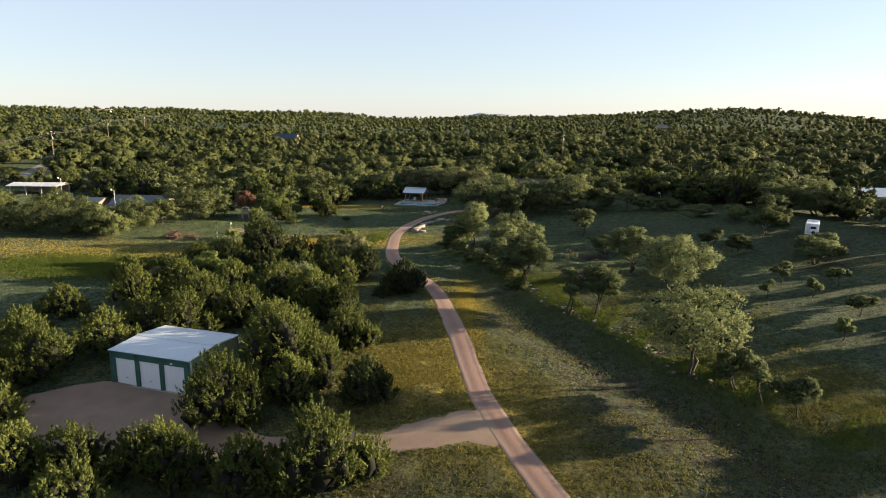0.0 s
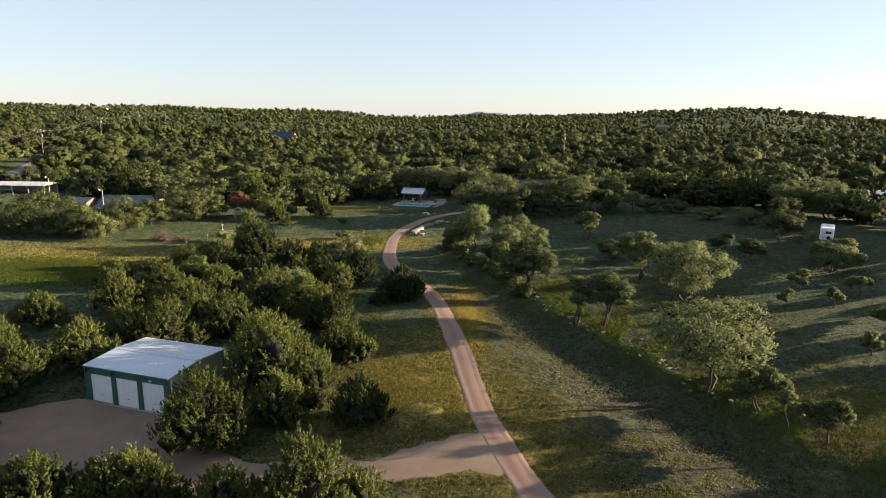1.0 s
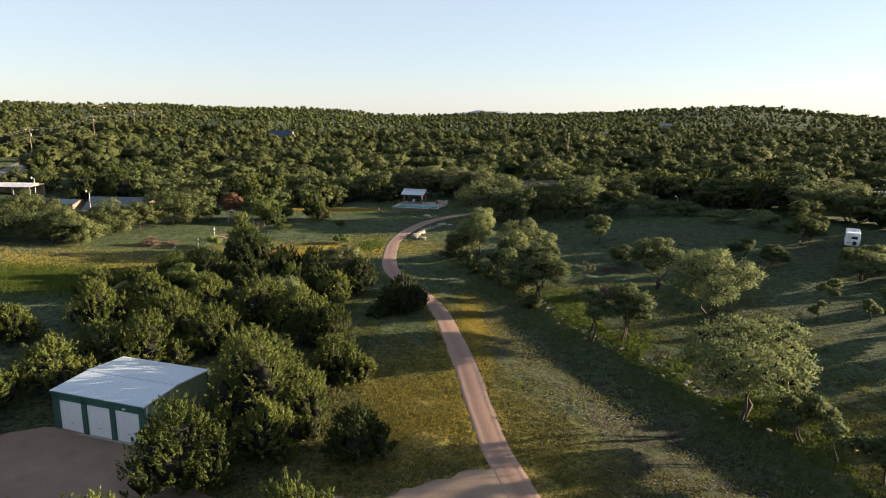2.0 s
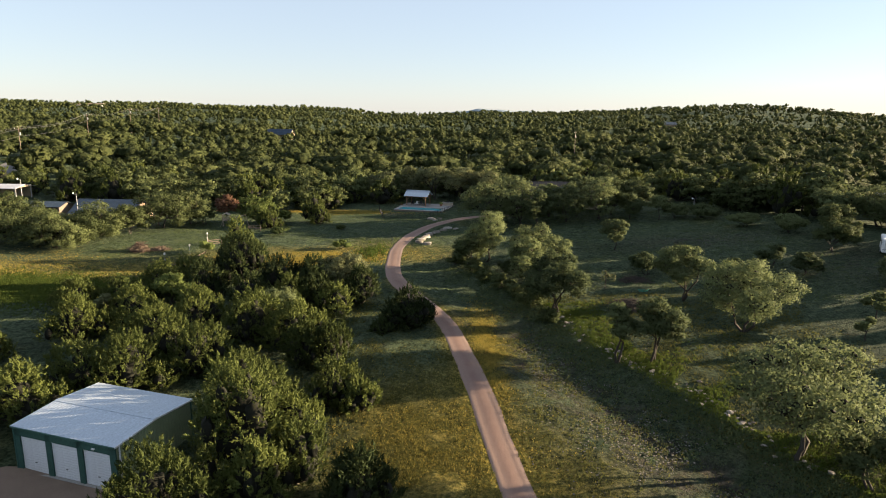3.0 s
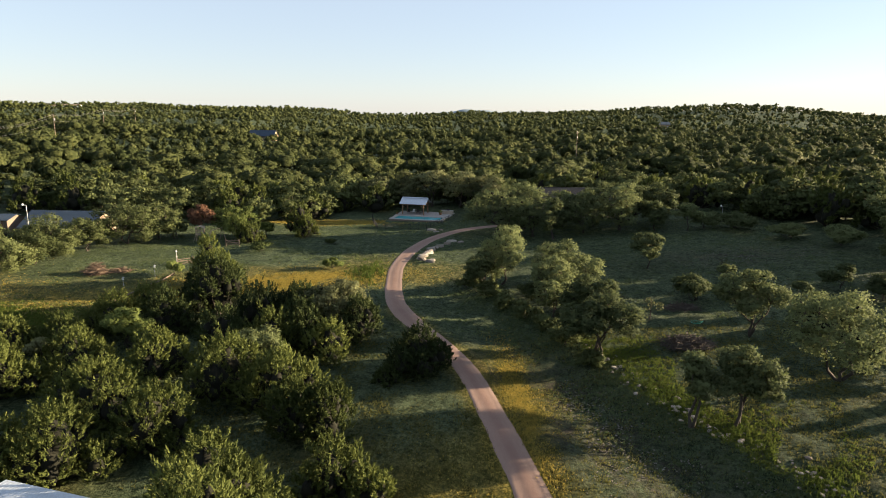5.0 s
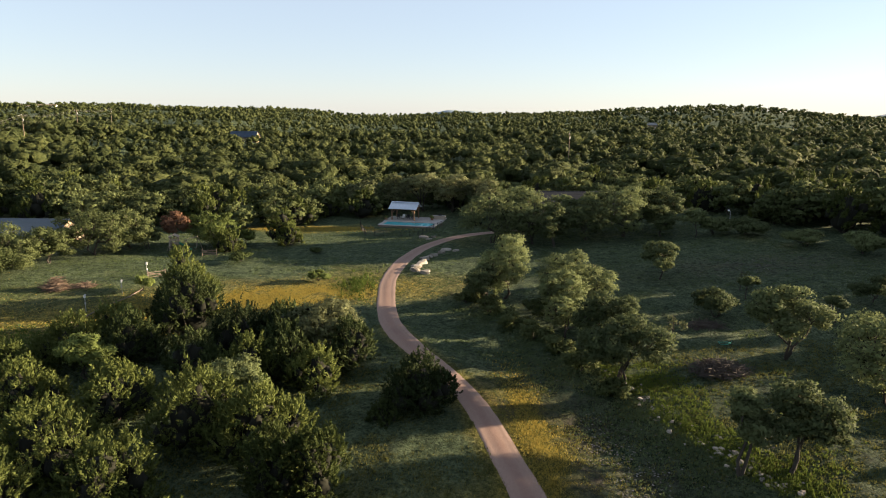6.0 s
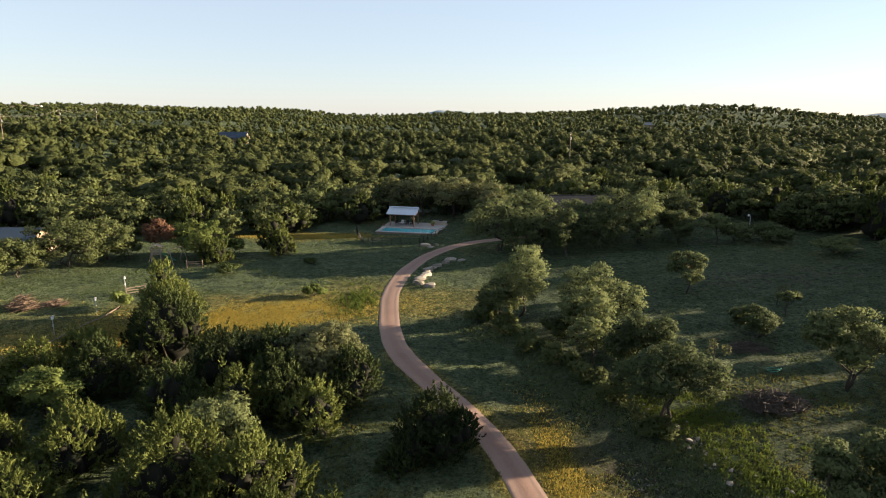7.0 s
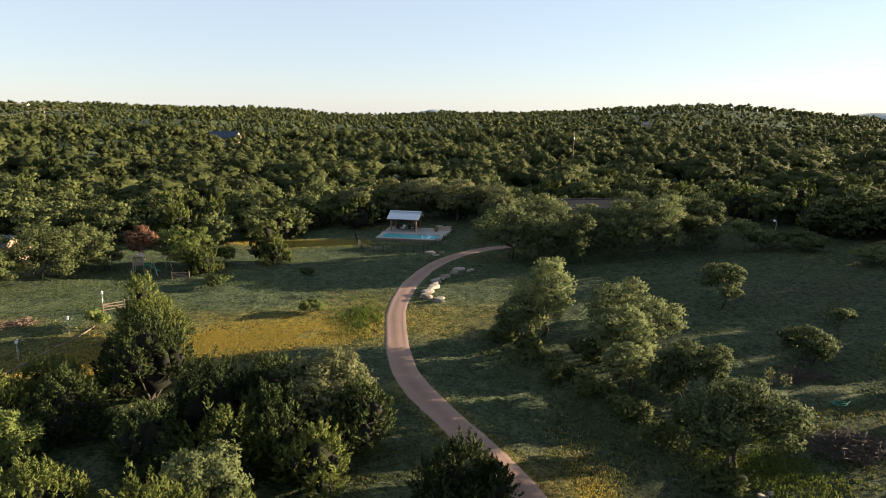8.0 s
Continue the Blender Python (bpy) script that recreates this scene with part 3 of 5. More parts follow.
oak(33.6, 51.0, 4.0, 4.4, clumps=13, trunk_h=0.35, low=0.36, leaf=0.11, label="small young oak with a thin open crown")
oak(31.6, 53.8, 3.4, 2.8, clumps=8, trunk_h=0.35, low=0.3, leaf=0.11, label="thin upright young oak beside the bank")
oak(30.6, 57.0, 4.4, 5.4, clumps=14, stems=2, trunk_h=0.36, low=0.34, leaf=0.11, label="small bushy oak under the larger one")
oak(18.3, 79.3, 7.0, 5.0, clumps=15, stems=2, trunk_h=0.36, low=0.32, label="small oak with bare leaning trunks")
oak(21.9, 78.9, 7.0, 6.8, clumps=20, stems=2, trunk_h=0.36, low=0.36, label="oak with forked pale trunks and a rounded crown")
oak(34.6, 85.0, 8.6, 10.4, clumps=28, stems=3, low=0.2, label="broad live oak with a dense rounded crown in the pasture")
oak(31.8, 96.0, 7.6, 7.8, clumps=22, stems=3, low=0.3, label="tall many-stemmed live oak in the pasture")
oak(30.6, 124.2, 5.4, 6.4, clumps=16, lean=-0.4, trunk_h=0.40, low=0.30, label="lone oak with a leaning trunk and a mushroom crown")
oak(14.4, 92.9, 7.4, 9.0, clumps=22, stems=4, trunk_h=0.34, low=0.3, label="many-stemmed live oak beside the low stone row")
for x, y, h, w in ((15.2, 102.0, 6.2, 6.6), (15.6, 114.3, 7.4, 9.0), (12.6, 110.4, 6.4, 6.8), (7.6, 119.5, 8.8, 8.4), (4.6, 116.6, 6.2, 6.4), (12.4, 105.6, 5.0, 5.6)):
    oak(x, y, h, w, clumps=26, stems=2, low=0.08)
for x, y, h, w in ((10.6, 152.4, 9.6, 12.5), (17.6, 150.0, 9.0, 9.5), (20.8, 146.8, 8.0, 7.0), (17.0, 158.0, 10.4, 11.0)):
    oak(x, y, h, w, clumps=28, stems=2, low=0.08, label="broad live oak with a dense crown before the stone house")
for x, y, h, w in ((27.4, 150.6, 9.2, 10.0), (34.8, 151.4, 9.6, 10.0), (31.0, 156.4, 10.0, 9.0), (38.8, 156.0, 9.4, 9.5), (44.5, 157.0, 8.4, 8.5), (41.2, 150.0, 6.0, 7.5), (25.0, 158.0, 8.0, 8.0)):
    oak(x, y, h, w, clumps=24, stems=2, low=0.08)
oak(46.2, 146.6, 5.4, 6.0, clumps=14, trunk_h=0.4, low=0.4, label="small oak with a flat crown at the edge of the pasture")
# pale oaks behind the pavilion
for x, y, h, w in ((-15.0, 189.0, 8.4, 9.0), (-8.0, 191.0, 9.2, 10.0), (-1.0, 190.5, 9.8, 10.5), (5.8, 188.5, 9.6, 10.0), (11.0, 184.0, 9.0, 9.5), (13.4, 176.5, 9.0, 9.0)):
    oak(x, y, h, w, leaf_mat=M_OAK_PALE, clumps=24, stems=3, trunk_h=0.3, low=0.16, label="pale grey-green oak with many stems behind the pavilion")
for x, y, h, w in ((62.5, 113.5, 5.2, 7.0), (66.0, 119.0, 6.4, 8.0)):
    oak(x, y, h, w, leaf_mat=M_OAK_SHADED, clumps=22, stems=2, label="live oak with a low crown beside the travel trailer")
for x, y, h, w in ((80.0, 128.0, 8.2, 11.5), (72.5, 131.0, 7.0, 9.0)):
    oak(x, y, h, w, clumps=26, stems=2, low=0.15, label="broad sunlit oak before the house at the pasture's edge")
oak(31.0, 108.4, 3.4, 6.6, clumps=14, stems=3, label="low spreading oak thicket in the pasture")
oak(50.6, 108.6, 3.5, 4.8, clumps=12, stems=2)
oak(52.6, 103.6, 3.3, 5.4, clumps=14, stems=2)
oak(59.6, 93.4, 4.4, 8.0, clumps=20, stems=3)
oak(63.0, 97.0, 4.2, 7.0, clumps=18, stems=3)
for x, y, h, w in ((50.9, 86.1, 3.4, 3.4), (46.0, 80.7, 2.7, 2.2), (51.5, 79.7, 2.8, 2.8), (47.1, 66.0, 2.9, 2.8), (53.1, 72.3, 2.8, 3.8), (42.5, 104, 3.0, 2.6), (37.5, 113.5, 3.0, 2.8), (41, 98, 2.6, 2.4), (57, 83, 2.8, 3.2), (62, 76, 3.2, 3.6)):
    oak(x, y, h, w, clumps=12, trunk_h=0.35, low=0.18, gaps=0.85, leaf=0.11, label="thin young oak sapling in the pasture grass")
# unseen oaks right of the view, added only for their shadows
for x, y, h, w in ((66, 50, 4.6, 7), (76, 62, 5.0, 8)):
    oak(x, y, h, w, count=1500, leaf=0.3)
# undergrowth at the feet of the bank oaks
for x, y, h, w in ((2.6, 119.0, 2.0, 4.2), (4.8, 115.0, 2.4, 4.4), (7.0, 110.6, 2.2, 4.2), (8.6, 106.2, 2.6, 4.6), (10.4, 102.0, 2.2, 4.4), (12.0, 97.4, 2.4, 4.4), (13.4, 92.0, 1.8, 3.6), (10.8, 112.8, 2.2, 4.0)):
    oak(x, y, h, w, leaf_mat=M_OAK_SHADED, clumps=11, stems=3, trunk_h=0.15, low=0.05, count=1300, label="low shady shrub at the foot of the bank oaks")
# oaks round the yard and before the houses
for x, y, h, w in ((-68.2, 126.1, 5.8, 9.6), (-64.8, 130.0, 4.6, 7.4), (-65.7, 136.9, 6.2, 10.0), (-57.3, 145.5, 7.4, 10.6), (-53.6, 150.5, 6.8, 8.6), (-73.0, 128.4, 6.0, 12.0), (-82.0, 126.0, 6.2, 11.5), (-91.0, 129.5, 3.6, 7.0), (-61.5, 139.5, 5.4, 7.0), (-88.0, 143.0, 5.5, 8.5), (-98.0, 138.0, 6.0, 9.0), (-79.0, 137.0, 5.8, 8.0)):
    oak(x, y, h * 1.15, w * 1.12, leaf_mat=M_OAK_SHADED, clumps=24, stems=2, low=0.03, label="live oak with a low spreading crown beside the yard")
oak(-50.6, 150.6, 4.0, 5.6, clumps=12, stems=2, trunk_h=0.45, label="small oak with bare crooked stems beside the play tower")
oak(-47.2, 155.4, 6.2, 5.8, leaf_mat=M_RED, clumps=26, trunk_h=0.3, low=0.1, gaps=0.7, label="dead rusty-brown tree behind the play tower")
oak(-39.6, 152.4, 6.6, 9.0, leaf_mat=M_OAK_BRIGHT, clumps=24, stems=2, low=0.12, label="bright fresh-green tree beside the swing frame")
juniper(-36.2, 149.4, 3.4, 4.6, label="bushy juniper beside the swing frame")
juniper(-28.0, 156.0, 5.9, 4.8, label="upright juniper at the edge of the lawn")
juniper(-26.8, 154.2, 4.0, 4.4)
oak(-34.4, 153.6, 3.2, 4.6, leaf_mat=M_OAK_BRIGHT, clumps=12, stems=3, label="rounded green shrub at the edge of the lawn")
juniper(-35.0, 122.2, 6.5, 5.2, label="dark juniper beside the timber gate")
juniper(-33.2, 118.8, 5.0, 6.0)
# junipers round the garage
juniper(-4.5, 91.8, 4.1, 5.8, leaf_mat=M_JUN_DARK, label="round dark juniper bush beside the drive", lobes=14, count=7500)
juniper(-7.6, 89.2, 1.5, 2.4, leaf_mat=M_JUN_DARK, label="low dark shrub at the foot of a juniper")
juniper(-6.6, 56.8, 4.2, 5.0, leaf_mat=M_JUN_DARK, label="round dark juniper bush in dry grass", lobes=14, count=6500)
for x, y, h, w in ((-20.3, 54.4, 5.9, 7.4), (-15.9, 61.0, 8.1, 7.4), (-18.4, 64.6, 7.0, 5.0), (-14.2, 57.6, 4.6, 4.8), (-11.6, 60.2, 4.6, 4.6), (-16.2, 67.2, 5.8, 6.2), (-18.6, 69.6, 6.0, 5.0)):
    juniper(x, y, h, w)
for x, y, h, w in ((-29.9, 109.0, 6.8, 6.4), (-23.0, 103.0, 5.2, 8.0), (-18.5, 104.5, 4.8, 6.5), (-33.0, 112.0, 4.5, 5.5), (-26.0, 98.0, 4.4, 6.0), (-11.2, 99.6, 4.6, 5.2), (-17.5, 99.0, 4.8, 6.6), (-34.0, 103.0, 4.6, 6.0)):
    juniper(x, y, h, w, leaf_mat=M_JUN_DARK)
oak(-13.6, 102.6, 6.6, 8.0, leaf_mat=M_OAK_PALE, clumps=24, stems=2, label="pale silvery-leaved oak among dark junipers")
for x, y, h, w in ((-30.3, 90.8, 4.6, 6.2), (-22.2, 87.0, 5.6, 7.0), (-17.0, 85.6, 4.8, 6.4), (-12.4, 79.4, 4.4, 5.2), (-10.8, 72.0, 4.0, 4.6), (-8.2, 70.6, 2.8, 3.4), (-32.4, 83.0, 5.0, 7.6), (-26.0, 78.6, 5.0, 6.0), (-31.6, 75.2, 5.0, 7.2), (-36.2, 74.8, 4.8, 5.6), (-40.5, 104.5, 3.8, 6.4), (-38.6, 91.6, 4.6, 6.0)):
    juniper(x, y, h, w)
oak(-42.3, 92.4, 3.8, 3.8, leaf_mat=M_OAK_PALE, clumps=12, label="pale feathery shrub among junipers")
oak(-21.0, 92.0, 4.8, 6.0, clumps=18, stems=2)
oak(-36.5, 98.5, 4.6, 6.5, leaf_mat=M_OAK_BRIGHT, clumps=18, stems=3)
for x, y, h, w in ((-43.4, 87.0, 4.6, 6.6), (-38.8, 69.4, 4.6, 6.6), (-42.8, 63.0, 5.2, 7.6), (-47.0, 59.0, 5.0, 7.0), (-49.6, 71.4, 4.2, 5.4), (-40.4, 50.4, 4.8, 5.6), (-44.0, 54.0, 5.4, 6.4), (-50.1, 80.8, 3.8, 5.4), (-48.8, 97.0, 3.4, 6.0), (-52.0, 62.0, 5.4, 7.0)):
    juniper(x, y, h, w)
for x, y, h, w in ((-9.0, 43.6, 6.1, 6.6), (-5.6, 44.6, 3.4, 4.2), (-14.8, 43.6, 4.2, 4.8), (-20.2, 44.4, 4.2, 4.8), (-24.8, 46.2, 3.7, 4.2), (-28.9, 44.8, 4.6, 4.9), (-33.2, 44.2, 5.0, 4.6), (-37.4, 45.6, 4.4, 4.8)):
    juniper(x, y, h, w)
for x, y, h, w in ((-15.0, 80.5, 4.2, 5.4), (-20.5, 96.5, 4.6, 6.0), (-37.5, 108.0, 3.8, 5.2), (-13.5, 66.0, 3.8, 4.6), (-43.5, 98.5, 3.4, 5.2), (-14.0, 95.5, 3.6, 4.8), (-46.0, 66.5, 4.6, 6.0), (-22.5, 46.5, 3.8, 4.4), (-26.0, 39.5, 4.8, 5.6)):
    juniper(x, y, h, w)
# low shrubs on the lawn
for x, y, h, w in ((-18.4, 130.5, 1.7, 3.6), (-42.0, 126.0, 2.2, 3.6), (-32.7, 142.7, 1.5, 5.0), (-21.0, 147.6, 1.1, 2.4)):
    oak(x, y, h, w, clumps=10, stems=3, trunk_h=0.15, leaf=0.13, count=900, leaf_mat=M_OAK_BRIGHT if w < 3.7 and h > 1.5 else M_JUN_DARK, label="low leafy shrub on the lawn")
for x, y, h, w in ((55.3, 145.8, 3.2, 7.0), (58.6, 134.5, 2.9, 7.0), (50.0, 148.0, 3.4, 6.0), (63.5, 128.0, 3.4, 6.5)):
    oak(x, y, h, w, clumps=14, stems=3, trunk_h=0.2, label="low grey-green thicket at the edge of the pasture")


# ---- woods ----
def edge_y(x):
    return np.interp(x, (-230, -160, -100, -62, -46, -32, -20, -12, 12, 14, 44, 48, 58, 68, 80, 90, 104, 130), (150, 165, 172, 168, 165, 168, 177, 187, 187, 174, 177, 172, 166, 140, 120, 70, 30, 10))


def open_spot(x, y):
    off = x - np.interp(y, (150, 172, 192, 212, 232, 262), (-142, -131, -127, -131, -139, -152))
    road2 = (off > -5) & (off < np.where(y < 222, 7, 5))
    return road2 & (y < 264) | (np.abs(x - 33) < 15) & (np.abs(y - 169) < 8) | (np.abs(x - 99) < 10) & (np.abs(y - 135) < 13) | (np.abs(x - 196) < 12) & (np.abs(y - 548) < 24) | (np.abs(x + 104) < 12) & (np.abs(y - 166) < 6) | (np.abs(x + 458) < 26) & (np.abs(y - 868) < 46)


def scatter(seed, step, x0, x1, y0, y1):
    r = np.random.default_rng(seed)
    X, Y = np.meshgrid(np.arange(x0, x1, step), np.arange(y0, y1, step))
    X = (X + r.uniform(-0.75, 0.75, X.shape) * step).ravel()
    Y = (Y + r.uniform(-0.75, 0.75, Y.shape) * step).ravel()
    keep = (Y > edge_y(X)) & ~open_spot(X, Y)
    return X[keep], Y[keep], r


def in_view(X, Y, margin=12):
    return np.abs(X + 0.04 * Y) < 0.78 * np.maximum(Y, 0) + margin


NEAR_WOODS = []
for k in range(4):
    r = np.random.default_rng(40 + k)
    NEAR_WOODS.append(tree("oak_tree", oak_arrays(r, 7.6, 9.2, 2000, leaf=0.27, clumps=15, stems=1, sides=3, twigs=0, low=0.1), M_OAK_SHADED, 0, 600, 0, "live oak in the dense woods behind the yard", "woodland trees"))
for k in range(3):
    r = np.random.default_rng(50 + k)
    NEAR_WOODS.append(tree("juniper_tree", juniper_arrays(r, 6.6, 7.4, 1900, leaf=0.29, lobes=8), M_JUN, 0, 600, 0, "juniper in the dense woods behind the yard", "woodland trees"))
X, Y, r = scatter(7, 5.6, -240, 230, 20, 262)
keep = in_view(X, Y) & (Y < 262)
X, Y = X[keep], Y[keep]
order = np.argsort(Y - edge_y(X) + 0.25 * Y)
X, Y = X[order], Y[order]
X_REST, Y_REST, X, Y = X[190:], Y[190:], X[:190], Y[:190]
first = {}
for x, y in zip(X, Y):
    k = int(r.integers(0, 4)) if r.random() < 0.55 else int(r.integers(4, 7))
    s = r.uniform(0.72, 1.18) * (0.62 if x < -92 and y < 235 else 1.15 if x > 58 and y < 200 else 1.0)
    m = pose(x, y, gz(x, y), 0, 0, r.uniform(0, 360)) @ Matrix.Diagonal((s * r.uniform(0.9, 1.15), s * r.uniform(0.9, 1.15), s * r.uniform(0.85, 1.1), 1))
    if k not in first:
        first[k] = True
        NEAR_WOODS[k].matrix_basis = m
    else:
        c = copy_thing(NEAR_WOODS[k], m)
        c.matrix_basis = m


def far_template(rng, kind, n, leaf, lumps=5, fine=(6, 4)):
    """A distant crown: a few lumpy masses of foliage fringed with loose sprays; solid quads first, then the sprays."""
    pos, nrm, rnd, mass = [], [], [], []
    for k in range(lumps):
        a = 2 * math.pi * k / lumps + rng.uniform(-0.5, 0.5)
        if kind == 0:
            c = np.array([math.cos(a) * 1.8, math.sin(a) * 1.8, rng.uniform(2.2, 3.9)])
            if k == 0:
                c = np.array([0, 0, 4.0])
            r = np.array([1, 1, 0.8]) * rng.uniform(1.4, 2.2)
        else:
            c = np.array([math.cos(a) * 0.9, math.sin(a) * 0.9, 1.2 + 3.2 * k / lumps])
            r = np.array([0.9, 0.9, 1.2]) * rng.uniform(1.1, 1.7)
        mass.append(core(rng, c, *(r * 0.76), *fine))
        m = n // lumps
        d = unit(rng, m)
        d[:, 2] = np.abs(d[:, 2]) * 1.2 - 0.3
        p = c + d * r * rng.uniform(0.68, 1.12, (m, 1))
        pos.append(p)
        nrm.append(d + unit(rng, m) * 0.4)
        rnd.append(d + 0.5 * (p - np.array([0, 0, 2.2])) / 3.0)
    v, q = join(mass)
    tri = np.concatenate([q[:, [0, 1, 2]], q[:, [0, 2, 3]]])
    ctr = np.repeat(np.array([m[0].mean(0) for m in mass]), [len(m[0]) for m in mass], axis=0)
    nm = (v - ctr) + 0.35 * (v - np.array([0, 0, 2.0]))
    nm /= np.linalg.norm(nm, axis=1)[:, None] + 1e-9
    P, N, D = np.concatenate(pos), np.concatenate(nrm), np.concatenate(rnd)
    lv = facing(rng, P, N, unit(rng, len(P)) + np.array([0, 0, 0.4]), leaf, leaf * 0.72, D)
    return np.concatenate([v, lv[0]]), np.concatenate([tri, lv[1] + len(v)]), np.concatenate([nm, lv[2]])


def woods(name, X, Y, rng, form, label, big=1.0):
    temps = [far_template(rng, int(k > 5), *form) for k in range(12)]
    patch = 0.5 + 0.5 * np.sin(X * 0.045 + 2 * np.sin(Y * 0.023)) * np.sin(Y * 0.05 + 1.5 * np.sin(X * 0.031))
    stand = 0.5 + 0.5 * np.sin(X * 0.071 + 3 + 2 * np.sin(Y * 0.037)) * np.sin(Y * 0.064 + 1.2 * np.sin(X * 0.05))
    which = np.where(rng.random(len(X)) < 0.15 + 0.8 * stand, rng.integers(0, 6, len(X)), rng.integers(6, 12, len(X)))
    s = (0.42 + 0.95 * rng.random(len(X)) ** 1.8 + 0.28 * stand) * big
    keep = rng.random(len(X)) > 0.10
    X, Y, which, s, patch = X[keep], Y[keep], which[keep], s[keep], patch[keep]
    Z = ground(X, Y)
    vs, qs, ns, tint, base = [], [], [], [], 0
    for x, y, z, k, sc, pt in zip(X, Y, Z, which, s, patch):
        a = rng.uniform(0, 2 * math.pi)
        v, q, nm = temps[k]
        ns.append(np.stack([nm[:, 0] * math.cos(a) - nm[:, 1] * math.sin(a), nm[:, 0] * math.sin(a) + nm[:, 1] * math.cos(a), nm[:, 2]], 1))
        wide = sc * rng.uniform(0.95, 1.35)
        ca, sa = math.cos(a) * wide, math.sin(a) * wide
        vs.append(np.stack([x + v[:, 0] * ca - v[:, 1] * sa, y + v[:, 0] * sa + v[:, 1] * ca, z + v[:, 2] * sc], 1))
        qs.append(q + base)
        base += len(v)
        tint.append(np.full(len(v), (0.55 * rng.random() + 0.45 * pt) * (0.35 if k > 5 else 1.0), np.float32))
    ob = raw_part(name, np.concatenate(vs), np.concatenate(qs), M_FAR, smooth=True, normals=np.concatenate(ns))
    attribute(ob.data, "tint", np.concatenate(tint))
    return tagged(ob, label, "woods", kind="stuff")


woods("woodland", X_REST, Y_REST, np.random.default_rng(12), (160, 0.36, 5, (6, 4)), "dense woods of live oak and juniper behind the yard", 1.1)
X, Y, r = scatter(8, 6.0, -480, 420, 262, 480)
k = in_view(X, Y)
woods("woodland", X[k], Y[k], r, (60, 0.50, 4, (5, 3)), "dense rolling woods of live oak and juniper", 0.98)
X, Y, r = scatter(9, 8.8, -980, 880, 480, 1150)
k = in_view(X, Y)
woods("woodland", X[k], Y[k], r, (8, 0.75, 2, (5, 3)), "far woods of live oak and juniper up to the skyline", 1.05)
# woods kept out of view, added to block the low sun over the pasture
r = np.random.default_rng(10)
X, Y = np.meshgrid(np.arange(46, 200, 6.6), np.arange(-30, 140, 6.6))
X, Y = (X + r.uniform(-2.8, 2.8, X.shape)).ravel(), (Y + r.uniform(-2.8, 2.8, Y.shape)).ravel()
k = ~in_view(X, Y, 9) & (X > np.where(Y < 85, 78, 52)) & (r.random(len(X)) < np.interp(Y, (45, 65, 100), (0.2, 0.8, 1.0)))
woods("woodland", X[k], Y[k], r, (40, 0.7, 4, (5, 3)), "unseen woods of oak and juniper, added to shade the pasture", 1.2)


# ---- garage ----
def ribbed(width, height, pitch, proud, thick=0.03):
    """A steel sheet in the xz plane, facing -y, with trapezoid ribs: returns a bmesh."""
    bm = bmesh.new()
    prof = []
    n = max(1, int(round(width / pitch)))
    p = width / n
    for k in range(n):
        x = -width / 2 + k * p
        prof += [(x, 0), (x + p * 0.66, 0), (x + p * 0.74, -proud), (x + p * 0.92, -proud)]
    prof.append((width / 2, 0))
    rows = []
    for z in (0, height):
        rows.append([bm.verts.new((x, y, z)) for x, y in prof])
    back = [bm.verts.new((x, thick, z)) for x, z in ((-width / 2, 0), (width / 2, 0), (width / 2, height), (-width / 2, height))]
    for a, b, c, d in zip(rows[0], rows[0][1:], rows[1][1:], rows[1]):
        bm.faces.new((a, b, c, d))
    bm.faces.new((back[1], back[0], back[3], back[2]))
    bm.faces.new((rows[0][0], rows[1][0], back[3], back[0]))
    bm.faces.new((rows[1][-1], rows[0][-1], back[1], back[2]))
    return bm


def at_pose(bm, m):
    bmesh.ops.transform(bm, matrix=m, verts=bm.verts[:])
    return bm


def gabled_panels(parent, name, width, depth, rise, z, panel, material, over=0.25):
    """Two roof slopes with the ridge along x, laid as ribbed sheets side by side."""
    half = depth / 2 + over
    slope = math.hypot(half, rise)
    ang = math.degrees(math.atan2(rise, half))
    n = max(3, int(round((width + 2 * over) / panel)))
    p = (width + 2 * over) / n
    for side in (0, 1):
        roof = part("roof_slope", boxes((0, 0, 0.0, width + 2 * over - 0.02, slope - 0.02, 0.03)), material, parent)
        roof.matrix_local = pose(0, 0, 0, 0, 0, 180 * side) @ pose(0, -half / 2, z + rise / 2 - 0.035, ang, 0, 0)
        sheet = None
        for k in range(n):
            m = pose(0, 0, 0, 0, 0, 180 * side) @ pose(-(width / 2 + over) + p * (k + 0.5), -half, z, ang - 90 + 90, 0, 0) @ pose(0, 0, 0, -90, 0, 0) @ pose(0, 0, 0, 0, 0, 0)
            if sheet is None:
                bm = ribbed(p, slope, 0.31, 0.012, 0.012)
                at_pose(bm, pose(0, 0, 0, -90, 0, 0))
                for f in bm.faces:
                    f.normal_update()
                sheet = part("roof_panel", bm, material, parent)
                ob = sheet
            else:
                ob = new("roof_panel", sheet.data)
                ob.parent = parent
            ob.matrix_local = pose(0, 0, 0, 0, 0, 180 * side) @ pose(-(width / 2 + over) + p * (k + 0.5), -half, z, ang, 0, 0)


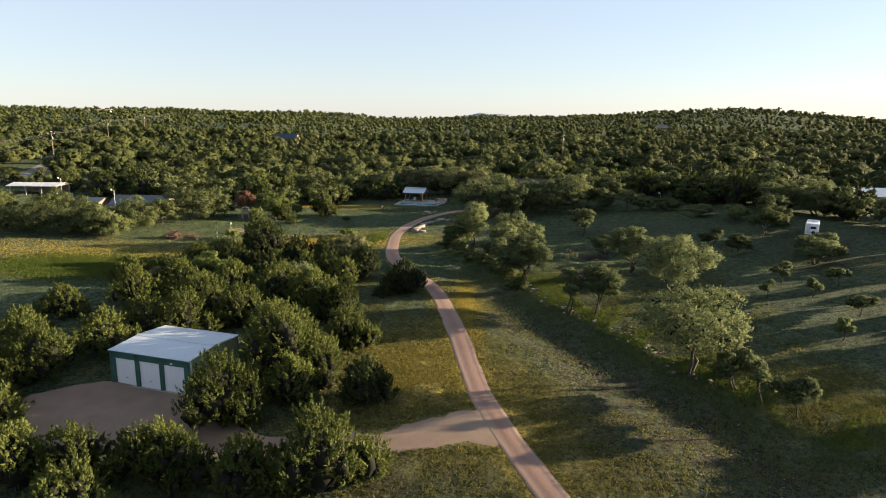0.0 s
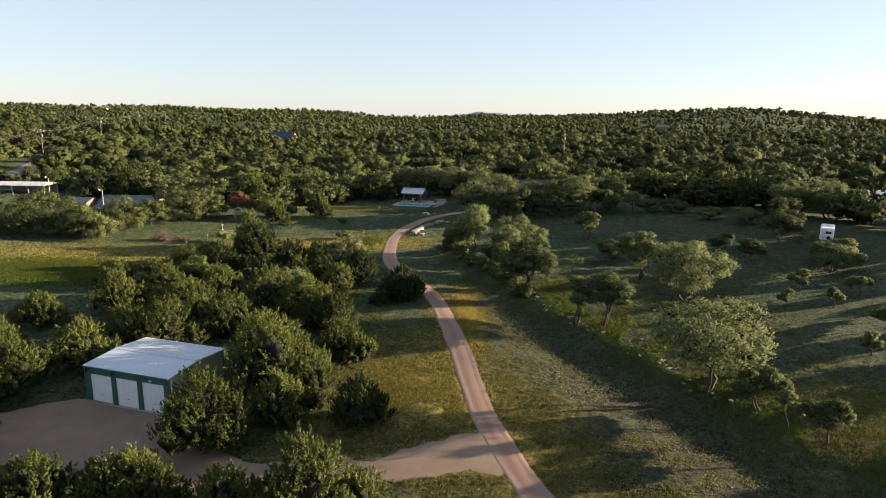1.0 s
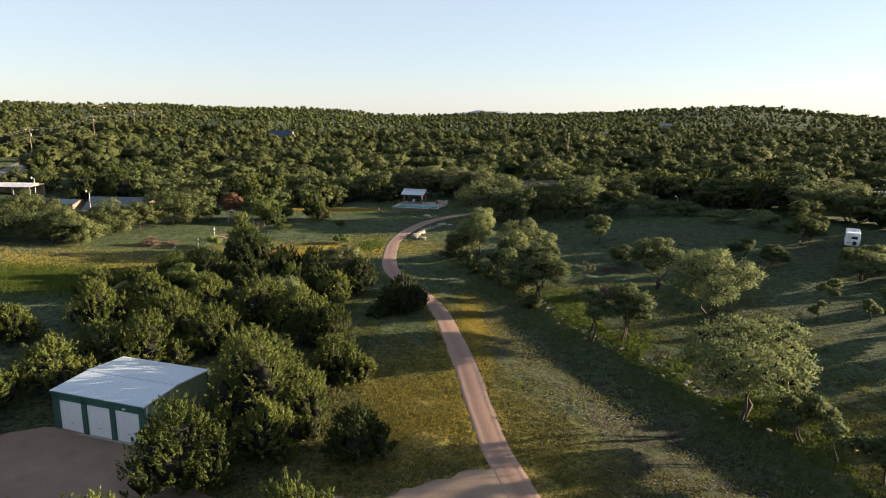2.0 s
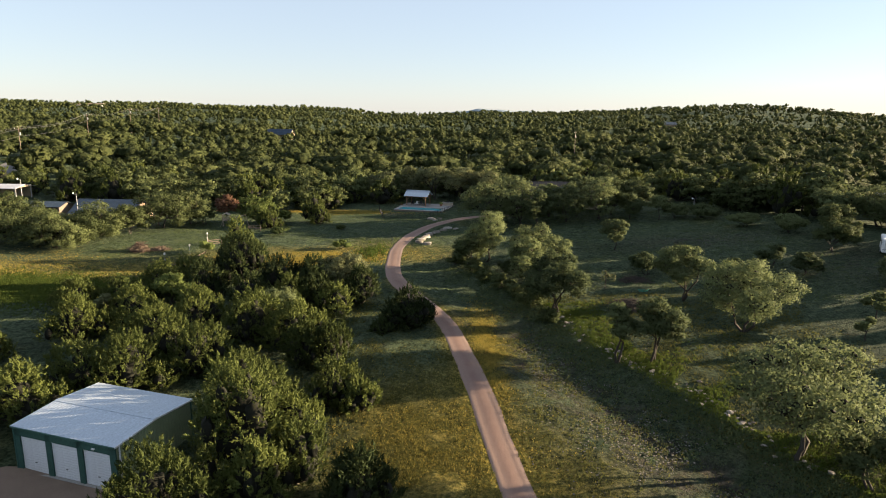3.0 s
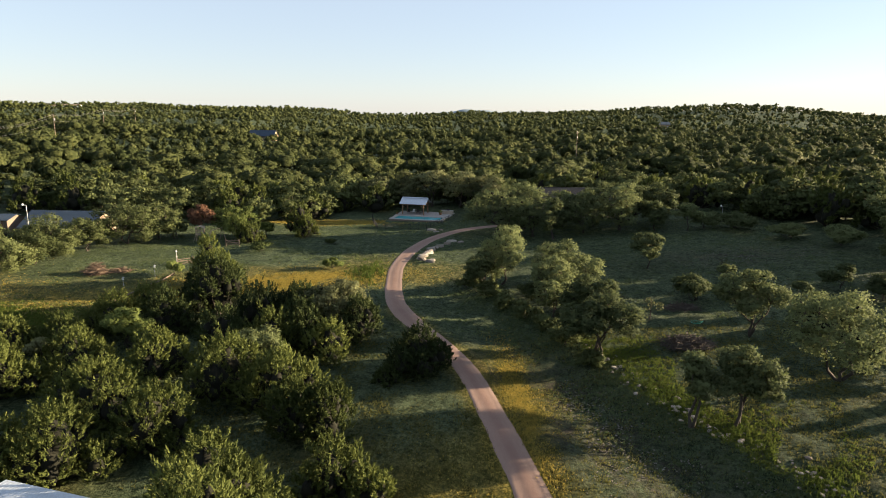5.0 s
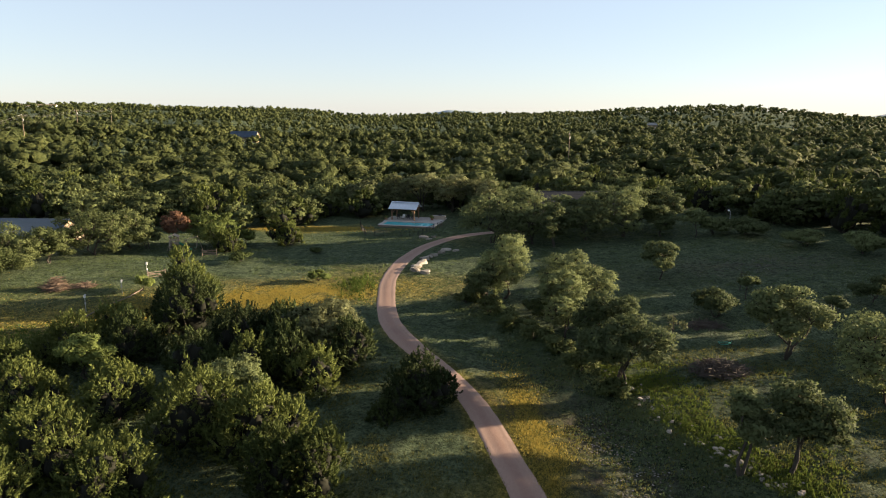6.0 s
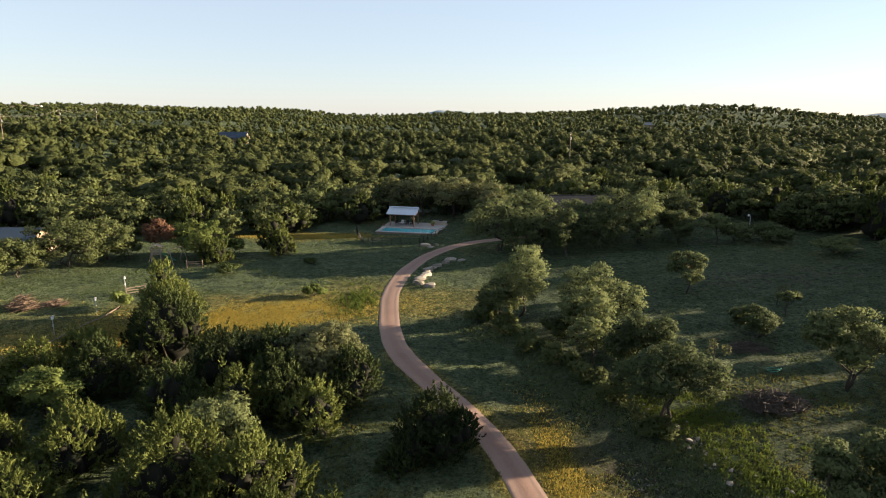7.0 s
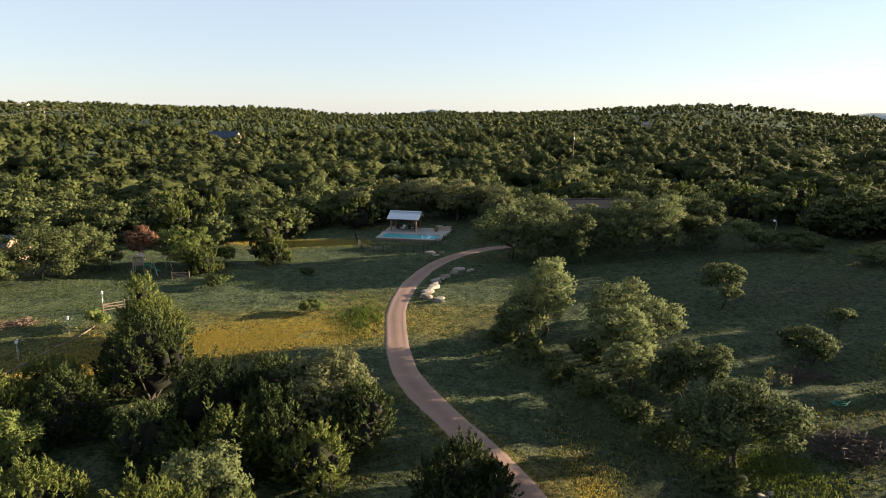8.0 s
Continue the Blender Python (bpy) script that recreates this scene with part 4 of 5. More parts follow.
def garage():
    W, D, Hh, rise = 10.0, 8.3, 3.85, 0.3
    g = empty("garage", -28.5, 64.6, -2.55, -18.5)
    part("slab", boxes((0, 0, -0.35, W + 0.4, D + 0.4, 0.9)), M_CONCRETE, g)
    # front wall: posts and header round three openings
    dw, dh, y = 2.62, 3.05, -D / 2
    gap = (W - 3 * dw) / 4
    for k in range(4):
        part("post", boxes((-W / 2 + gap / 2 + k * (dw + gap), y + 0.08, Hh / 2, gap, 0.2, Hh), bevel=0.015), M_GREEN, g, "dark green steel post")
    part("header", boxes((0, y + 0.06, (Hh + dh) / 2, W - 0.02, 0.16, Hh - dh)), M_GREEN, g, "dark green steel header")
    for k in range(3):
        cx = -W / 2 + gap + dw / 2 + k * (dw + gap)
        door = part("door", boxes((cx, y + 0.16, dh / 2, dw + 0.1, 0.04, dh)), M_DOOR, g, "white roll-up door, closed")
        slat = None
        for s in range(14):
            if slat is None:
                slat = part("slat", boxes((0, 0, 0, dw, 0.035, dh / 14 - 0.03), bevel=0.008), M_DOOR, door)
                ob = slat
            else:
                ob = new("slat", slat.data)
                ob.parent = door
            ob.matrix_local = pose(cx, y + 0.13, (s + 0.5) * dh / 14)
        part("handle", boxes((cx, y + 0.09, 0.9, 0.18, 0.04, 0.05)), M_IRON, door)
    part("lamp", boxes((W / 2 - 2.0, y - 0.06, dh + 0.25, 0.3, 0.14, 0.12), bevel=0.02), M_WHITE, g, "small white wall lamp over the door")
    # side and rear walls of ribbed sheets, gables above
    for name, m, w in (("side_wall", pose(W / 2, 0, 0, 0, 0, 90), D), ("side_wall", pose(-W / 2, 0, 0, 0, 0, -90), D), ("rear_wall", pose(0, D / 2, 0, 0, 0, 180), W)):
        wall = part(name, at_pose(boxes((0, 0.09, Hh / 2, w - 0.01, 0.12, Hh)), m), M_SAGE, g, "sage green ribbed steel siding")
        n = int(w / 0.92)
        p = w / n
        first = None
        for k in range(n):
            if first is None:
                first = part("panel", ribbed(p, Hh, 0.3, 0.03), M_SAGE, wall)
                ob = first
            else:
                ob = new("panel", first.data)
                ob.parent = wall
            ob.matrix_local = m @ pose(-w / 2 + p * (k + 0.5), 0, 0)
    for s in (-1, 1):
        bm = bmesh.new()
        pts = [(-D / 2, Hh - 0.01), (D / 2, Hh - 0.01), (0, Hh + rise - 0.06)]
        f = [bm.verts.new((s * (W / 2 - 0.11), a, b)) for a, b in pts]
        b2 = [bm.verts.new((s * (W / 2 + 0.01), a, b)) for a, b in pts]
        bm.faces.new(f), bm.faces.new(b2[::-1])
        for i in range(3):
            bm.faces.new((f[i], f[(i + 1) % 3], b2[(i + 1) % 3], b2[i]))
        bmesh.ops.recalc_face_normals(bm, faces=bm.faces[:])
        part("gable", bm, M_SAGE, g)
    gabled_panels(g, "roof", W, D, rise, Hh + 0.02, 0.93, M_GALV, 0.15)
    part("ridge_cap", boxes((0, -0.13, Hh + rise + 0.035, W + 0.32, 0.28, 0.02, 0, 4), (0, 0.13, Hh + rise + 0.035, W + 0.32, 0.28, 0.02, 0, -4)), M_GALV, g)
    part("gutter", boxes((0, -D / 2 - 0.17, Hh - 0.06, W + 0.3, 0.1, 0.12), bevel=0.02), M_GREEN, g, "dark green eave trim")
    for s in (-1, 1):
        for t in (-1, 1):
            part("rake_trim", at_pose(boxes((0, 0, 0, 0.05, D / 2 + 0.16, 0.14)), pose(s * (W / 2 + 0.17), t * (D / 4 + 0.06), Hh + rise / 2 - 0.05, -t * 4.0, 0, 0)), M_WHITE if s > 0 else M_GREEN, g)
        for yy in (-D / 2 + 0.0, D / 2):
            part("corner_trim", boxes((s * (W / 2 + 0.02), yy, Hh / 2, 0.14, 0.14, Hh), bevel=0.01), M_GREEN, g)
    part("downspout", boxes((W / 2 + 0.1, -D / 2 + 0.35, Hh / 2, 0.09, 0.09, Hh), (W / 2 + 0.2, -D / 2 + 0.35, 0.08, 0.3, 0.09, 0.09)), M_WHITE, g)
    tagged(g, "three-bay sage green steel garage with white roll-up doors on gravel", "garage")


garage()


# ---- pool terrace and pavilion ----
def pool_terrace():
    a = -15.5
    cx, cy = -4.6, 173.0
    z = max(gz(cx + dx, cy + dy) for dx in (-6, 6) for dy in (-3, 9)) + 0.12
    deck = empty("pool_deck", cx, cy, z, a)
    L, Wd = 10.8, 3.9
    part("paving", boxes((0, 5.8, -0.5, 13.0, 7.0, 1.0), bevel=0.02), M_CONCRETE, deck, "pale concrete terrace behind the pool")
    for nm, sx, sy, px, py in (("coping", L + 1.6, 0.7, 0, -Wd / 2 - 0.35), ("coping", 0.8, Wd + 0.6, -L / 2 - 0.4, 0.02), ("coping", 0.8, Wd + 0.6, L / 2 + 0.4, 0.02)):
        part(nm, boxes((px, py, -0.065, sx, sy, 0.14), bevel=0.02), M_CONCRETE, deck)
    part("retaining_wall", boxes((0, -Wd / 2 - 0.45, -0.65, L + 1.3, 0.4, 1.02)), M_POLE, deck, "low brown stone face below the coping")
    for s in (-1, 1):
        part("retaining_wall", boxes((s * (L / 2 + 0.45), 0.3, -0.65, 0.4, Wd + 0.6, 1.02)), M_POLE, deck, "low brown stone face below the coping")
    tagged(deck, "pale concrete pool terrace with a coping rim", "terrace")
    water = part("pool_water", boxes((0, 0.05, -0.55, L - 0.02, Wd + 0.1, 0.9)), M_WATER)
    water.matrix_world = pose(cx, cy, z, 0, 0, a)
    tagged(water, "clear turquoise swimming pool water in a rectangular basin", "pool water", kind="structure")
    return z


POOL_Z = pool_terrace()


def pavilion():
    p = empty("pavilion", -5.3, 179.4, POOL_Z, -17)
    W, D, Hh, rise = 6.1, 4.6, 2.3, 1.15
    for sx in (-1, 1):
        for sy in (-1, 1):
            part("post", boxes((sx * (W / 2 - 0.5), sy * (D / 2 - 0.45), Hh / 2, 0.22, 0.22, Hh), bevel=0.02), M_TIMBER, p, "square cedar post")
            part("brace", boxes((sx * (W / 2 - 0.85), sy * (D / 2 - 0.45), Hh - 0.45, 0.9, 0.1, 0.12, 0, 0, sx * 45)), M_TIMBER, p)
    for sy in (-1, 1):
        part("beam", boxes((0, sy * (D / 2 - 0.45), Hh + 0.11, W - 0.3, 0.16, 0.24), bevel=0.015), M_TIMBER, p)
    for sx in (-1, 1):
        part("tie_beam", boxes((sx * (W / 2 - 0.5), 0, Hh + 0.12, 0.16, D - 0.8, 0.22), bevel=0.015), M_TIMBER, p)
        part("king_post", boxes((sx * (W / 2 - 0.5), 0, Hh + 0.62, 0.15, 0.15, 0.8)), M_TIMBER, p)
    ang = math.degrees(math.atan2(rise, D / 2))
    for k in range(7):
        for s in (-1, 1):
            part("rafter", at_pose(boxes((0, 0, 0, 0.07, math.hypot(D / 2, rise), 0.16)), pose(-W / 2 + 0.3 + k * (W - 0.6) / 6, s * D / 4, Hh + 0.2 + rise / 2 - 0.08, -s * ang, 0, 0)), M_TIMBER, p)
    gabled_panels(p, "roof", W, D, rise, Hh + 0.26, 0.9, M_GALV, 0.18)
    part("ridge_cap", boxes((0, -0.12, Hh + rise + 0.37, W + 0.3, 0.3, 0.02, 0, 28), (0, 0.12, Hh + rise + 0.37, W + 0.3, 0.3, 0.02, 0, -28)), M_GALV, p)
    tagged(p, "open cedar pavilion with a pale steel gable roof beside the pool", "pavilion")


pavilion()


def lounge_chair(x, y, rz, mat, label):
    c = empty("patio_chair", x, y, POOL_Z, rz)
    part("seat", boxes((0, 0, 0.4, 0.62, 0.6, 0.12), bevel=0.03), mat, c)
    part("backrest", boxes((0, 0.3, 0.72, 0.62, 0.1, 0.6, 0, -14), bevel=0.03), mat, c)
    for sx in (-0.27, 0.27):
        for sy in (-0.25, 0.27):
            part("leg", boxes((sx, sy, 0.18, 0.05, 0.05, 0.36)), M_IRON, c)
        part("armrest", boxes((sx * 1.1, 0, 0.62, 0.06, 0.55, 0.04)), M_IRON, c)
    tagged(c, label, "chair", "chairs under the pavilion")


for dx, rz, mm, lb in ((-1.6, 20, M_IRON, "dark cushioned patio chair under the pavilion"), (-0.5, -10, M_WHITE, "pale cushioned patio chair under the pavilion"), (0.7, 10, M_IRON, "dark cushioned patio chair under the pavilion"), (1.7, -25, M_IRON, "dark cushioned patio chair under the pavilion")):
    lounge_chair(-5.3 + dx * 0.956, 179.3 - dx * 0.29, rz - 17, mm, lb)


def patio_table(x, y):
    t = empty("patio_table", x, y, POOL_Z, -17)
    bm = bmesh.new()
    bmesh.ops.create_cone(bm, cap_ends=True, segments=20, radius1=0.55, radius2=0.55, depth=0.05, matrix=pose(0, 0, 0.72))
    part("tabletop", bm, M_PALETIMBER, t)
    part("pedestal", rod(bmesh.new(), (0, 0, 0.02), (0, 0, 0.7), 0.06), M_IRON, t)
    part("foot", boxes((0, 0, 0.02, 0.6, 0.08, 0.04), (0, 0, 0.02, 0.08, 0.6, 0.04)), M_IRON, t)
    tagged(t, "round timber patio table on an iron foot", "table")


patio_table(-5.1, 180.5)


def planter(x, y, z, s):
    c = empty("planter", x, y, z)
    bm = bmesh.new()
    bmesh.ops.create_cone(bm, cap_ends=True, segments=14, radius1=0.22 * s, radius2=0.34 * s, depth=0.5 * s, matrix=pose(0, 0, 0.25 * s))
    part("pot", bm, M_TIMBER, c)
    r = rng_next()
    d = unit(r, 160)
    d[:, 2] = np.abs(d[:, 2])
    v, q, _ = facing(r, d * 0.4 * s + np.array([0, 0, 0.5 * s]), d + unit(r, 160) * 0.5, unit(r, 160) + d, 0.1, 0.06, d)
    raw_part("plant", v, q, M_OAK_BRIGHT, c)
    tagged(c, "brown pot with a leafy green plant on the terrace", "plant pot")


planter(0.6, 177.6, POOL_Z, 1.2)
planter(-9.6, 178.6, POOL_Z, 1.0)
# low stone wall and grill counter beside the terrace
counter = empty("grill_counter", 2.2, 178.9, None, -17)
part("body", boxes((0, 0, 0.45, 3.0, 0.7, 0.95), bevel=0.02), M_MASONRY, counter)
part("worktop", boxes((0, 0, 0.96, 3.15, 0.82, 0.07), bevel=0.015), M_CONCRETE, counter)
part("grill_lid", boxes((0.3, 0, 1.15, 0.8, 0.55, 0.32), bevel=0.08), M_IRON, counter)
tagged(counter, "low stone grill counter with a pale worktop at the terrace end", "counter")


def fence(points, spacing=2.0, height=1.2):
    f = empty("metal_fence", points[0][0], points[0][1], 0)
    f.matrix_world = Matrix()
    for (x0, y0), (x1, y1) in zip(points, points[1:]):
        L = math.hypot(x1 - x0, y1 - y0)
        n = max(1, round(L / spacing))
        for k in range(n):
            a = (x0 + (x1 - x0) * k / n, y0 + (y1 - y0) * k / n)
            b = (x0 + (x1 - x0) * (k + 1) / n, y0 + (y1 - y0) * (k + 1) / n)
            za, zb = gz(*a), gz(*b)
            part("post", boxes((a[0], a[1], za + height / 2 - 0.1, 0.07, 0.07, height + 0.25)), M_IRON, f)
            for hh in (0.15, height - 0.08):
                bm = bmesh.new()
                rod(bm, (*a, za + hh), (*b, zb + hh), 0.02, sides=4)
                part("rail", bm, M_IRON, f)
            bm = bmesh.new()
            for j in range(1, 14):
                q = j / 14
                px, py, pz = a[0] + (b[0] - a[0]) * q, a[1] + (b[1] - a[1]) * q, za + (zb - za) * q
                rod(bm, (px, py, pz + 0.12), (px, py, pz + height), 0.009, sides=3)
            part("pickets", bm, M_IRON, f)
    tagged(f, "black iron picket fence round the pool lawn", "fence")


fence([(-15.2, 175.5), (-14.4, 168), (-13.2, 162.2), (-8.0, 161.2), (-2.9, 160.4), (-0.4, 165.5), (2.2, 170.5), (4.5, 174.5)])


def boulder(name, x, y, sx, sy, sz, rz, label, category="boulder", group="limestone boulders beside the drive", lift=0.0, sink=0.15):
    r = rng_next()
    bm = bmesh.new()
    bmesh.ops.create_icosphere(bm, subdivisions=2, radius=0.5)
    ph = r.uniform(0, 6, 3)
    for v in bm.verts:
        c = v.co
        k = 1 + 0.16 * math.sin(c.x * 7 + ph[0]) * math.cos(c.y * 6 + ph[1]) + r.uniform(-0.05, 0.05)
        v.co = Vector((max(-0.42, min(0.42, c.x * k)) * sx, max(-0.4, min(0.4, c.y * k)) * sy, max(-0.36, min(0.34, c.z * k)) * sz))
    for _ in range(9):
        n = Vector(unit(r, 1)[0])
        n.z = n.z * 0.6 + 0.15
        n.normalize()
        reach = max(v.co.dot(n) for v in bm.verts) * r.uniform(0.62, 0.85)
        for v in bm.verts:
            over = v.co.dot(n) - reach
            if over > 0:
                v.co -= n * over
    ob = part(name, bm, M_STONE)
    ob.matrix_world = pose(x, y, gz(x, y) + sz * (0.36 - sink) + lift, 0, 0, rz)
    return tagged(ob, label, category, group)


for x, y, sx, sy, sz, rz in ((-3.2, 135.6, 2.3, 1.3, 0.8, -25), (-4.4, 137.0, 2.0, 1.4, 0.9, 10), (-4.3, 139.2, 2.6, 1.7, 0.9, 35), (-3.3, 141.4, 2.4, 1.8, 1.0, 50), (-2.7, 144.6, 2.5, 1.8, 0.9, 20), (-1.2, 147.0, 2.0, 1.3, 0.7, 30), (0.3, 148.6, 2.2, 1.3, 0.7, 0), (1.2, 150.4, 3.0, 1.6, 0.7, 12), (2.9, 149.6, 2.0, 1.2, 0.5, 25), (-3.9, 140.4, 1.7, 1.3, 0.9, 70), (-2.6, 136.6, 1.5, 1.1, 0.6, 15), (-3.0, 143.0, 1.8, 1.2, 0.8, 40), (-4.9, 138.0, 1.3, 1.0, 0.7, 0), (-1.9, 145.8, 1.6, 1.2, 0.7, 60)):
    boulder("boulder", x + 0.5, y - 2.8, sx, sy, sz * 1.1, rz, "pale limestone boulder set in grass beside the drive")
for x, y, sx, sy, sz, rz in ((-1.9, 159.2, 2.8, 1.3, 0.8, 8), (0.2, 159.4, 1.5, 1.0, 0.5, 20), (-1.0, 158.0, 1.8, 1.0, 0.45, 0)):
    boulder("boulder", x, y, sx, sy, sz, rz, "flat pale limestone slab at the fence corner")


# ---- yard, play tower and posts ----
def play_tower():
    p = empty("play_tower", -45.6, 149.4, None, 12)
    for sx in (-0.7, 0.7):
        for sy in (-0.7, 0.7):
            part("post", boxes((sx, sy, 1.25, 0.12, 0.12, 2.6), bevel=0.01), M_PALETIMBER, p)
    part("platform", boxes((0, 0, 1.35, 1.6, 1.6, 0.1)), M_PALETIMBER, p)
    for s in (-0.7, 0.7):
        for h in (1.65, 1.9, 2.15):
            part("rail", boxes((0, s, h, 1.5, 0.04, 0.14)), M_PALETIMBER, p)
            part("rail", boxes((s, 0, h, 0.04, 1.3, 0.14)), M_PALETIMBER, p)
    part("roof", boxes((-0.42, 0, 2.72, 1.0, 1.8, 0.05, 0, 0, -24), (0.42, 0, 2.72, 1.0, 1.8, 0.05, 0, 0, 24)), M_PALETIMBER, p)
    part("slide", boxes((1.75, -0.2, 0.75, 2.4, 0.5, 0.06, 0, 0, 33), (1.75, 0.07, 0.83, 2.4, 0.05, 0.18, 0, 0, 33), (1.75, -0.47, 0.83, 2.4, 0.05, 0.18, 0, 0, 33)), M_GREENPLASTIC, p, "green plastic slide")
    part("ladder", boxes((-1.0, -0.3, 0.7, 0.06, 0.06, 1.6, 0, 0, 22), (-1.0, 0.3, 0.7, 0.06, 0.06, 1.6, 0, 0, 22), (-1.1, 0, 0.4, 0.06, 0.6, 0.05), (-0.98, 0, 0.75, 0.06, 0.6, 0.05), (-0.85, 0, 1.1, 0.06, 0.6, 0.05)), M_PALETIMBER, p)
    tagged(p, "weathered timber play tower with a green slide on the lawn", "playset")
    s = empty("swing_frame", -42.6, 149.6, None, 68)
    for e in (-1.6, 1.6):
        for q in (-0.7, 0.7):
            part("leg", rod(bmesh.new(), (e, q, -0.05), (e, 0, 2.3), 0.06), M_PALETIMBER, s)
    part("beam", rod(bmesh.new(), (-1.8, 0, 2.3), (1.8, 0, 2.3), 0.07), M_PALETIMBER, s)
    for e in (-0.7, 0.7):
        bm = bmesh.new()
        rod(bm, (e - 0.22, 0, 0.5), (e - 0.22, 0, 2.26), 0.012, sides=4)
        rod(bm, (e + 0.22, 0, 0.5), (e + 0.22, 0, 2.26), 0.012, sides=4)
        chain = part("chain", bm, M_IRON, s)
        part("swing_seat", boxes((e, 0, 0.48, 0.5, 0.2, 0.04)), M_GREENPLASTIC, chain)
    tagged(s, "timber A-frame swing beside the play tower", "swing")


play_tower()


def nest_box_pole(x, y, h, label):
    p = empty("nest_box_pole", x, y)
    part("pole", rod(bmesh.new(), (0, 0, -0.1), (0, 0, h), 0.045), M_GREYSTEEL, p)
    part("nest_box", boxes((0, 0, h + 0.15, 0.22, 0.22, 0.3), bevel=0.012), M_WHITE, p, "white painted nest box")
    part("box_roof", boxes((-0.09, 0, h + 0.34, 0.22, 0.32, 0.02, 0, 0, -30), (0.09, 0, h + 0.34, 0.22, 0.32, 0.02, 0, 0, 30)), M_GREYSTEEL, p)
    part("baffle", rod(bmesh.new(), (0, 0, h * 0.55), (0, 0, h * 0.55 + 0.25), 0.11, 0.07), M_GREYSTEEL, p)
    tagged(p, label, "bird house", "nest boxes on poles")


nest_box_pole(-45.5, 117.4, 1.9, "white nest box on a steel pole in the meadow")
nest_box_pole(-44.3, 125.0, 1.5, "white nest box on a steel pole in the meadow")
nest_box_pole(-44.0, 133.0, 1.8, "white nest box on a pole beside the timber gate")


def timber_gate(x, y, rz):
    g = empty("timber_gate", x, y, None, rz)
    for s in (-1.2, 1.2):
        part("post", boxes((s, 0, 0.6, 0.12, 0.12, 1.4)), M_POLE, g)
    for h in (0.35, 0.7, 1.05):
        part("rail", boxes((0, 0.02, h, 2.4, 0.05, 0.1)), M_POLE, g)
    part("brace", boxes((0, -0.03, 0.7, 2.4, 0.04, 0.09, 0, 0, 16)), M_POLE, g)
    tagged(g, "weathered three-rail timber gate at the meadow's edge", "gate")


timber_gate(-42.2, 131.9, 35)
timber_gate(-38.6, 145.6, 0)


def edging(points, label):
    e = new("timber_edging")
    for k, ((x0, y0), (x1, y1)) in enumerate(zip(points, points[1:])):
        bm = bmesh.new()
        rod(bm, (x0, y0, gz(x0, y0) + 0.1), (x1, y1, gz(x1, y1) + 0.06), 0.08, sides=7)
        part("log", bm, M_POLE, e)
    tagged(e, label, "garden edging")


edging([(-45.5, 113.0), (-44.6, 116.5), (-43.8, 120.0), (-42.6, 123.4), (-42.3, 126.8)], "row of grey weathered logs edging the meadow plot")


def brush_pile(x, y, rx, ry, h, n, mat, label):
    r = rng_next()
    parts_ = []
    for _ in range(n):
        a, q = r.uniform(0, 2 * math.pi), r.uniform(0, 1) ** 0.6
        c = np.array([math.cos(a) * rx * q, math.sin(a) * ry * q, r.uniform(0.05, h * (1 - q * 0.7))])
        d = unit(r, 1)[0] * np.array([1, 1, 0.45])
        l = r.uniform(0.5, 1.3)
        parts_.append(tube([c - d * l, c + r.normal(size=3) * 0.08, c + d * l], [0.035, 0.03, 0.01], 4))
    v, q = join(parts_)
    v[:, 2] = np.maximum(v[:, 2], -0.05)
    ob = raw_part("brush_pile", v, q, mat)
    ob.matrix_world = pose(x, y, gz(x, y))
    tagged(ob, label, "brush pile", kind="stuff")


brush_pile(-53.6, 126.2, 1.5, 1.2, 1.9, 380, M_REDTWIG, "heap of dry reddish-brown branches in the meadow")
brush_pile(-50.4, 127.4, 1.3, 0.9, 0.7, 120, M_REDTWIG, "low heap of dry reddish twigs in the meadow")
brush_pile(24.4, 94.6, 2.8, 2.0, 1.3, 420, M_TWIG, "heap of dead grey-brown branches in the pasture")
brush_pile(28.4, 105.6, 2.0, 1.2, 0.8, 200, M_TWIG, "low heap of dead twigs in the pasture")

hose = bmesh.new()
for k in range(28):
    a, b = k * 0.45, (k + 1) * 0.45
    rod(hose, (0.5 * math.cos(a) * (1 + 0.02 * k), 0.4 * math.sin(a), 0.03 + 0.012 * k), (0.5 * math.cos(b) * (1 + 0.02 * k), 0.4 * math.sin(b), 0.042 + 0.012 * k), 0.022, sides=5)
hose = part("garden_hose", hose, M_TEAL)
hose.matrix_world = pose(28.0, 100.5, gz(28, 100.5))
tagged(hose, "coiled teal garden hose lying in the pasture grass", "hose")


def dead_sapling(x, y, h):
    r = rng_next()
    wood = [tube([(0, 0, -0.1), (0.1, 0.05, h * 0.5), (0.0, 0.1, h)], [0.07, 0.05, 0.02], 5)]
    for _ in range(9):
        f = r.uniform(0.35, 0.95) * h
        d = unit(r, 1)[0]
        d[2] = abs(d[2]) * 0.6
        wood.append(tube([(0.05, 0.05, f), np.array([0.05, 0.05, f]) + d * 0.5, np.array([0.05, 0.05, f]) + d * r.uniform(0.8, 1.5)], [0.03, 0.02, 0.008], 4))
    d = unit(r, 150)
    tree("oak_tree", (wood, facing(r, np.repeat(np.array([[0.6, 0.2, h * 0.62]]) + unit(r, 5) * np.array([1.1, 0.9, 0.7]), 30, axis=0) + d * np.array([0.42, 0.42, 0.34]), d + unit(r, 150) * 0.5, unit(r, 150), 0.13, 0.08, d), []), M_OAK_PALE, x, y, 0, "half-dead sapling with bare twigs in the pasture", "oaks")


dead_sapling(23.2, 102.6, 2.9)
dead_sapling(38.5, 117.0, 2.6)


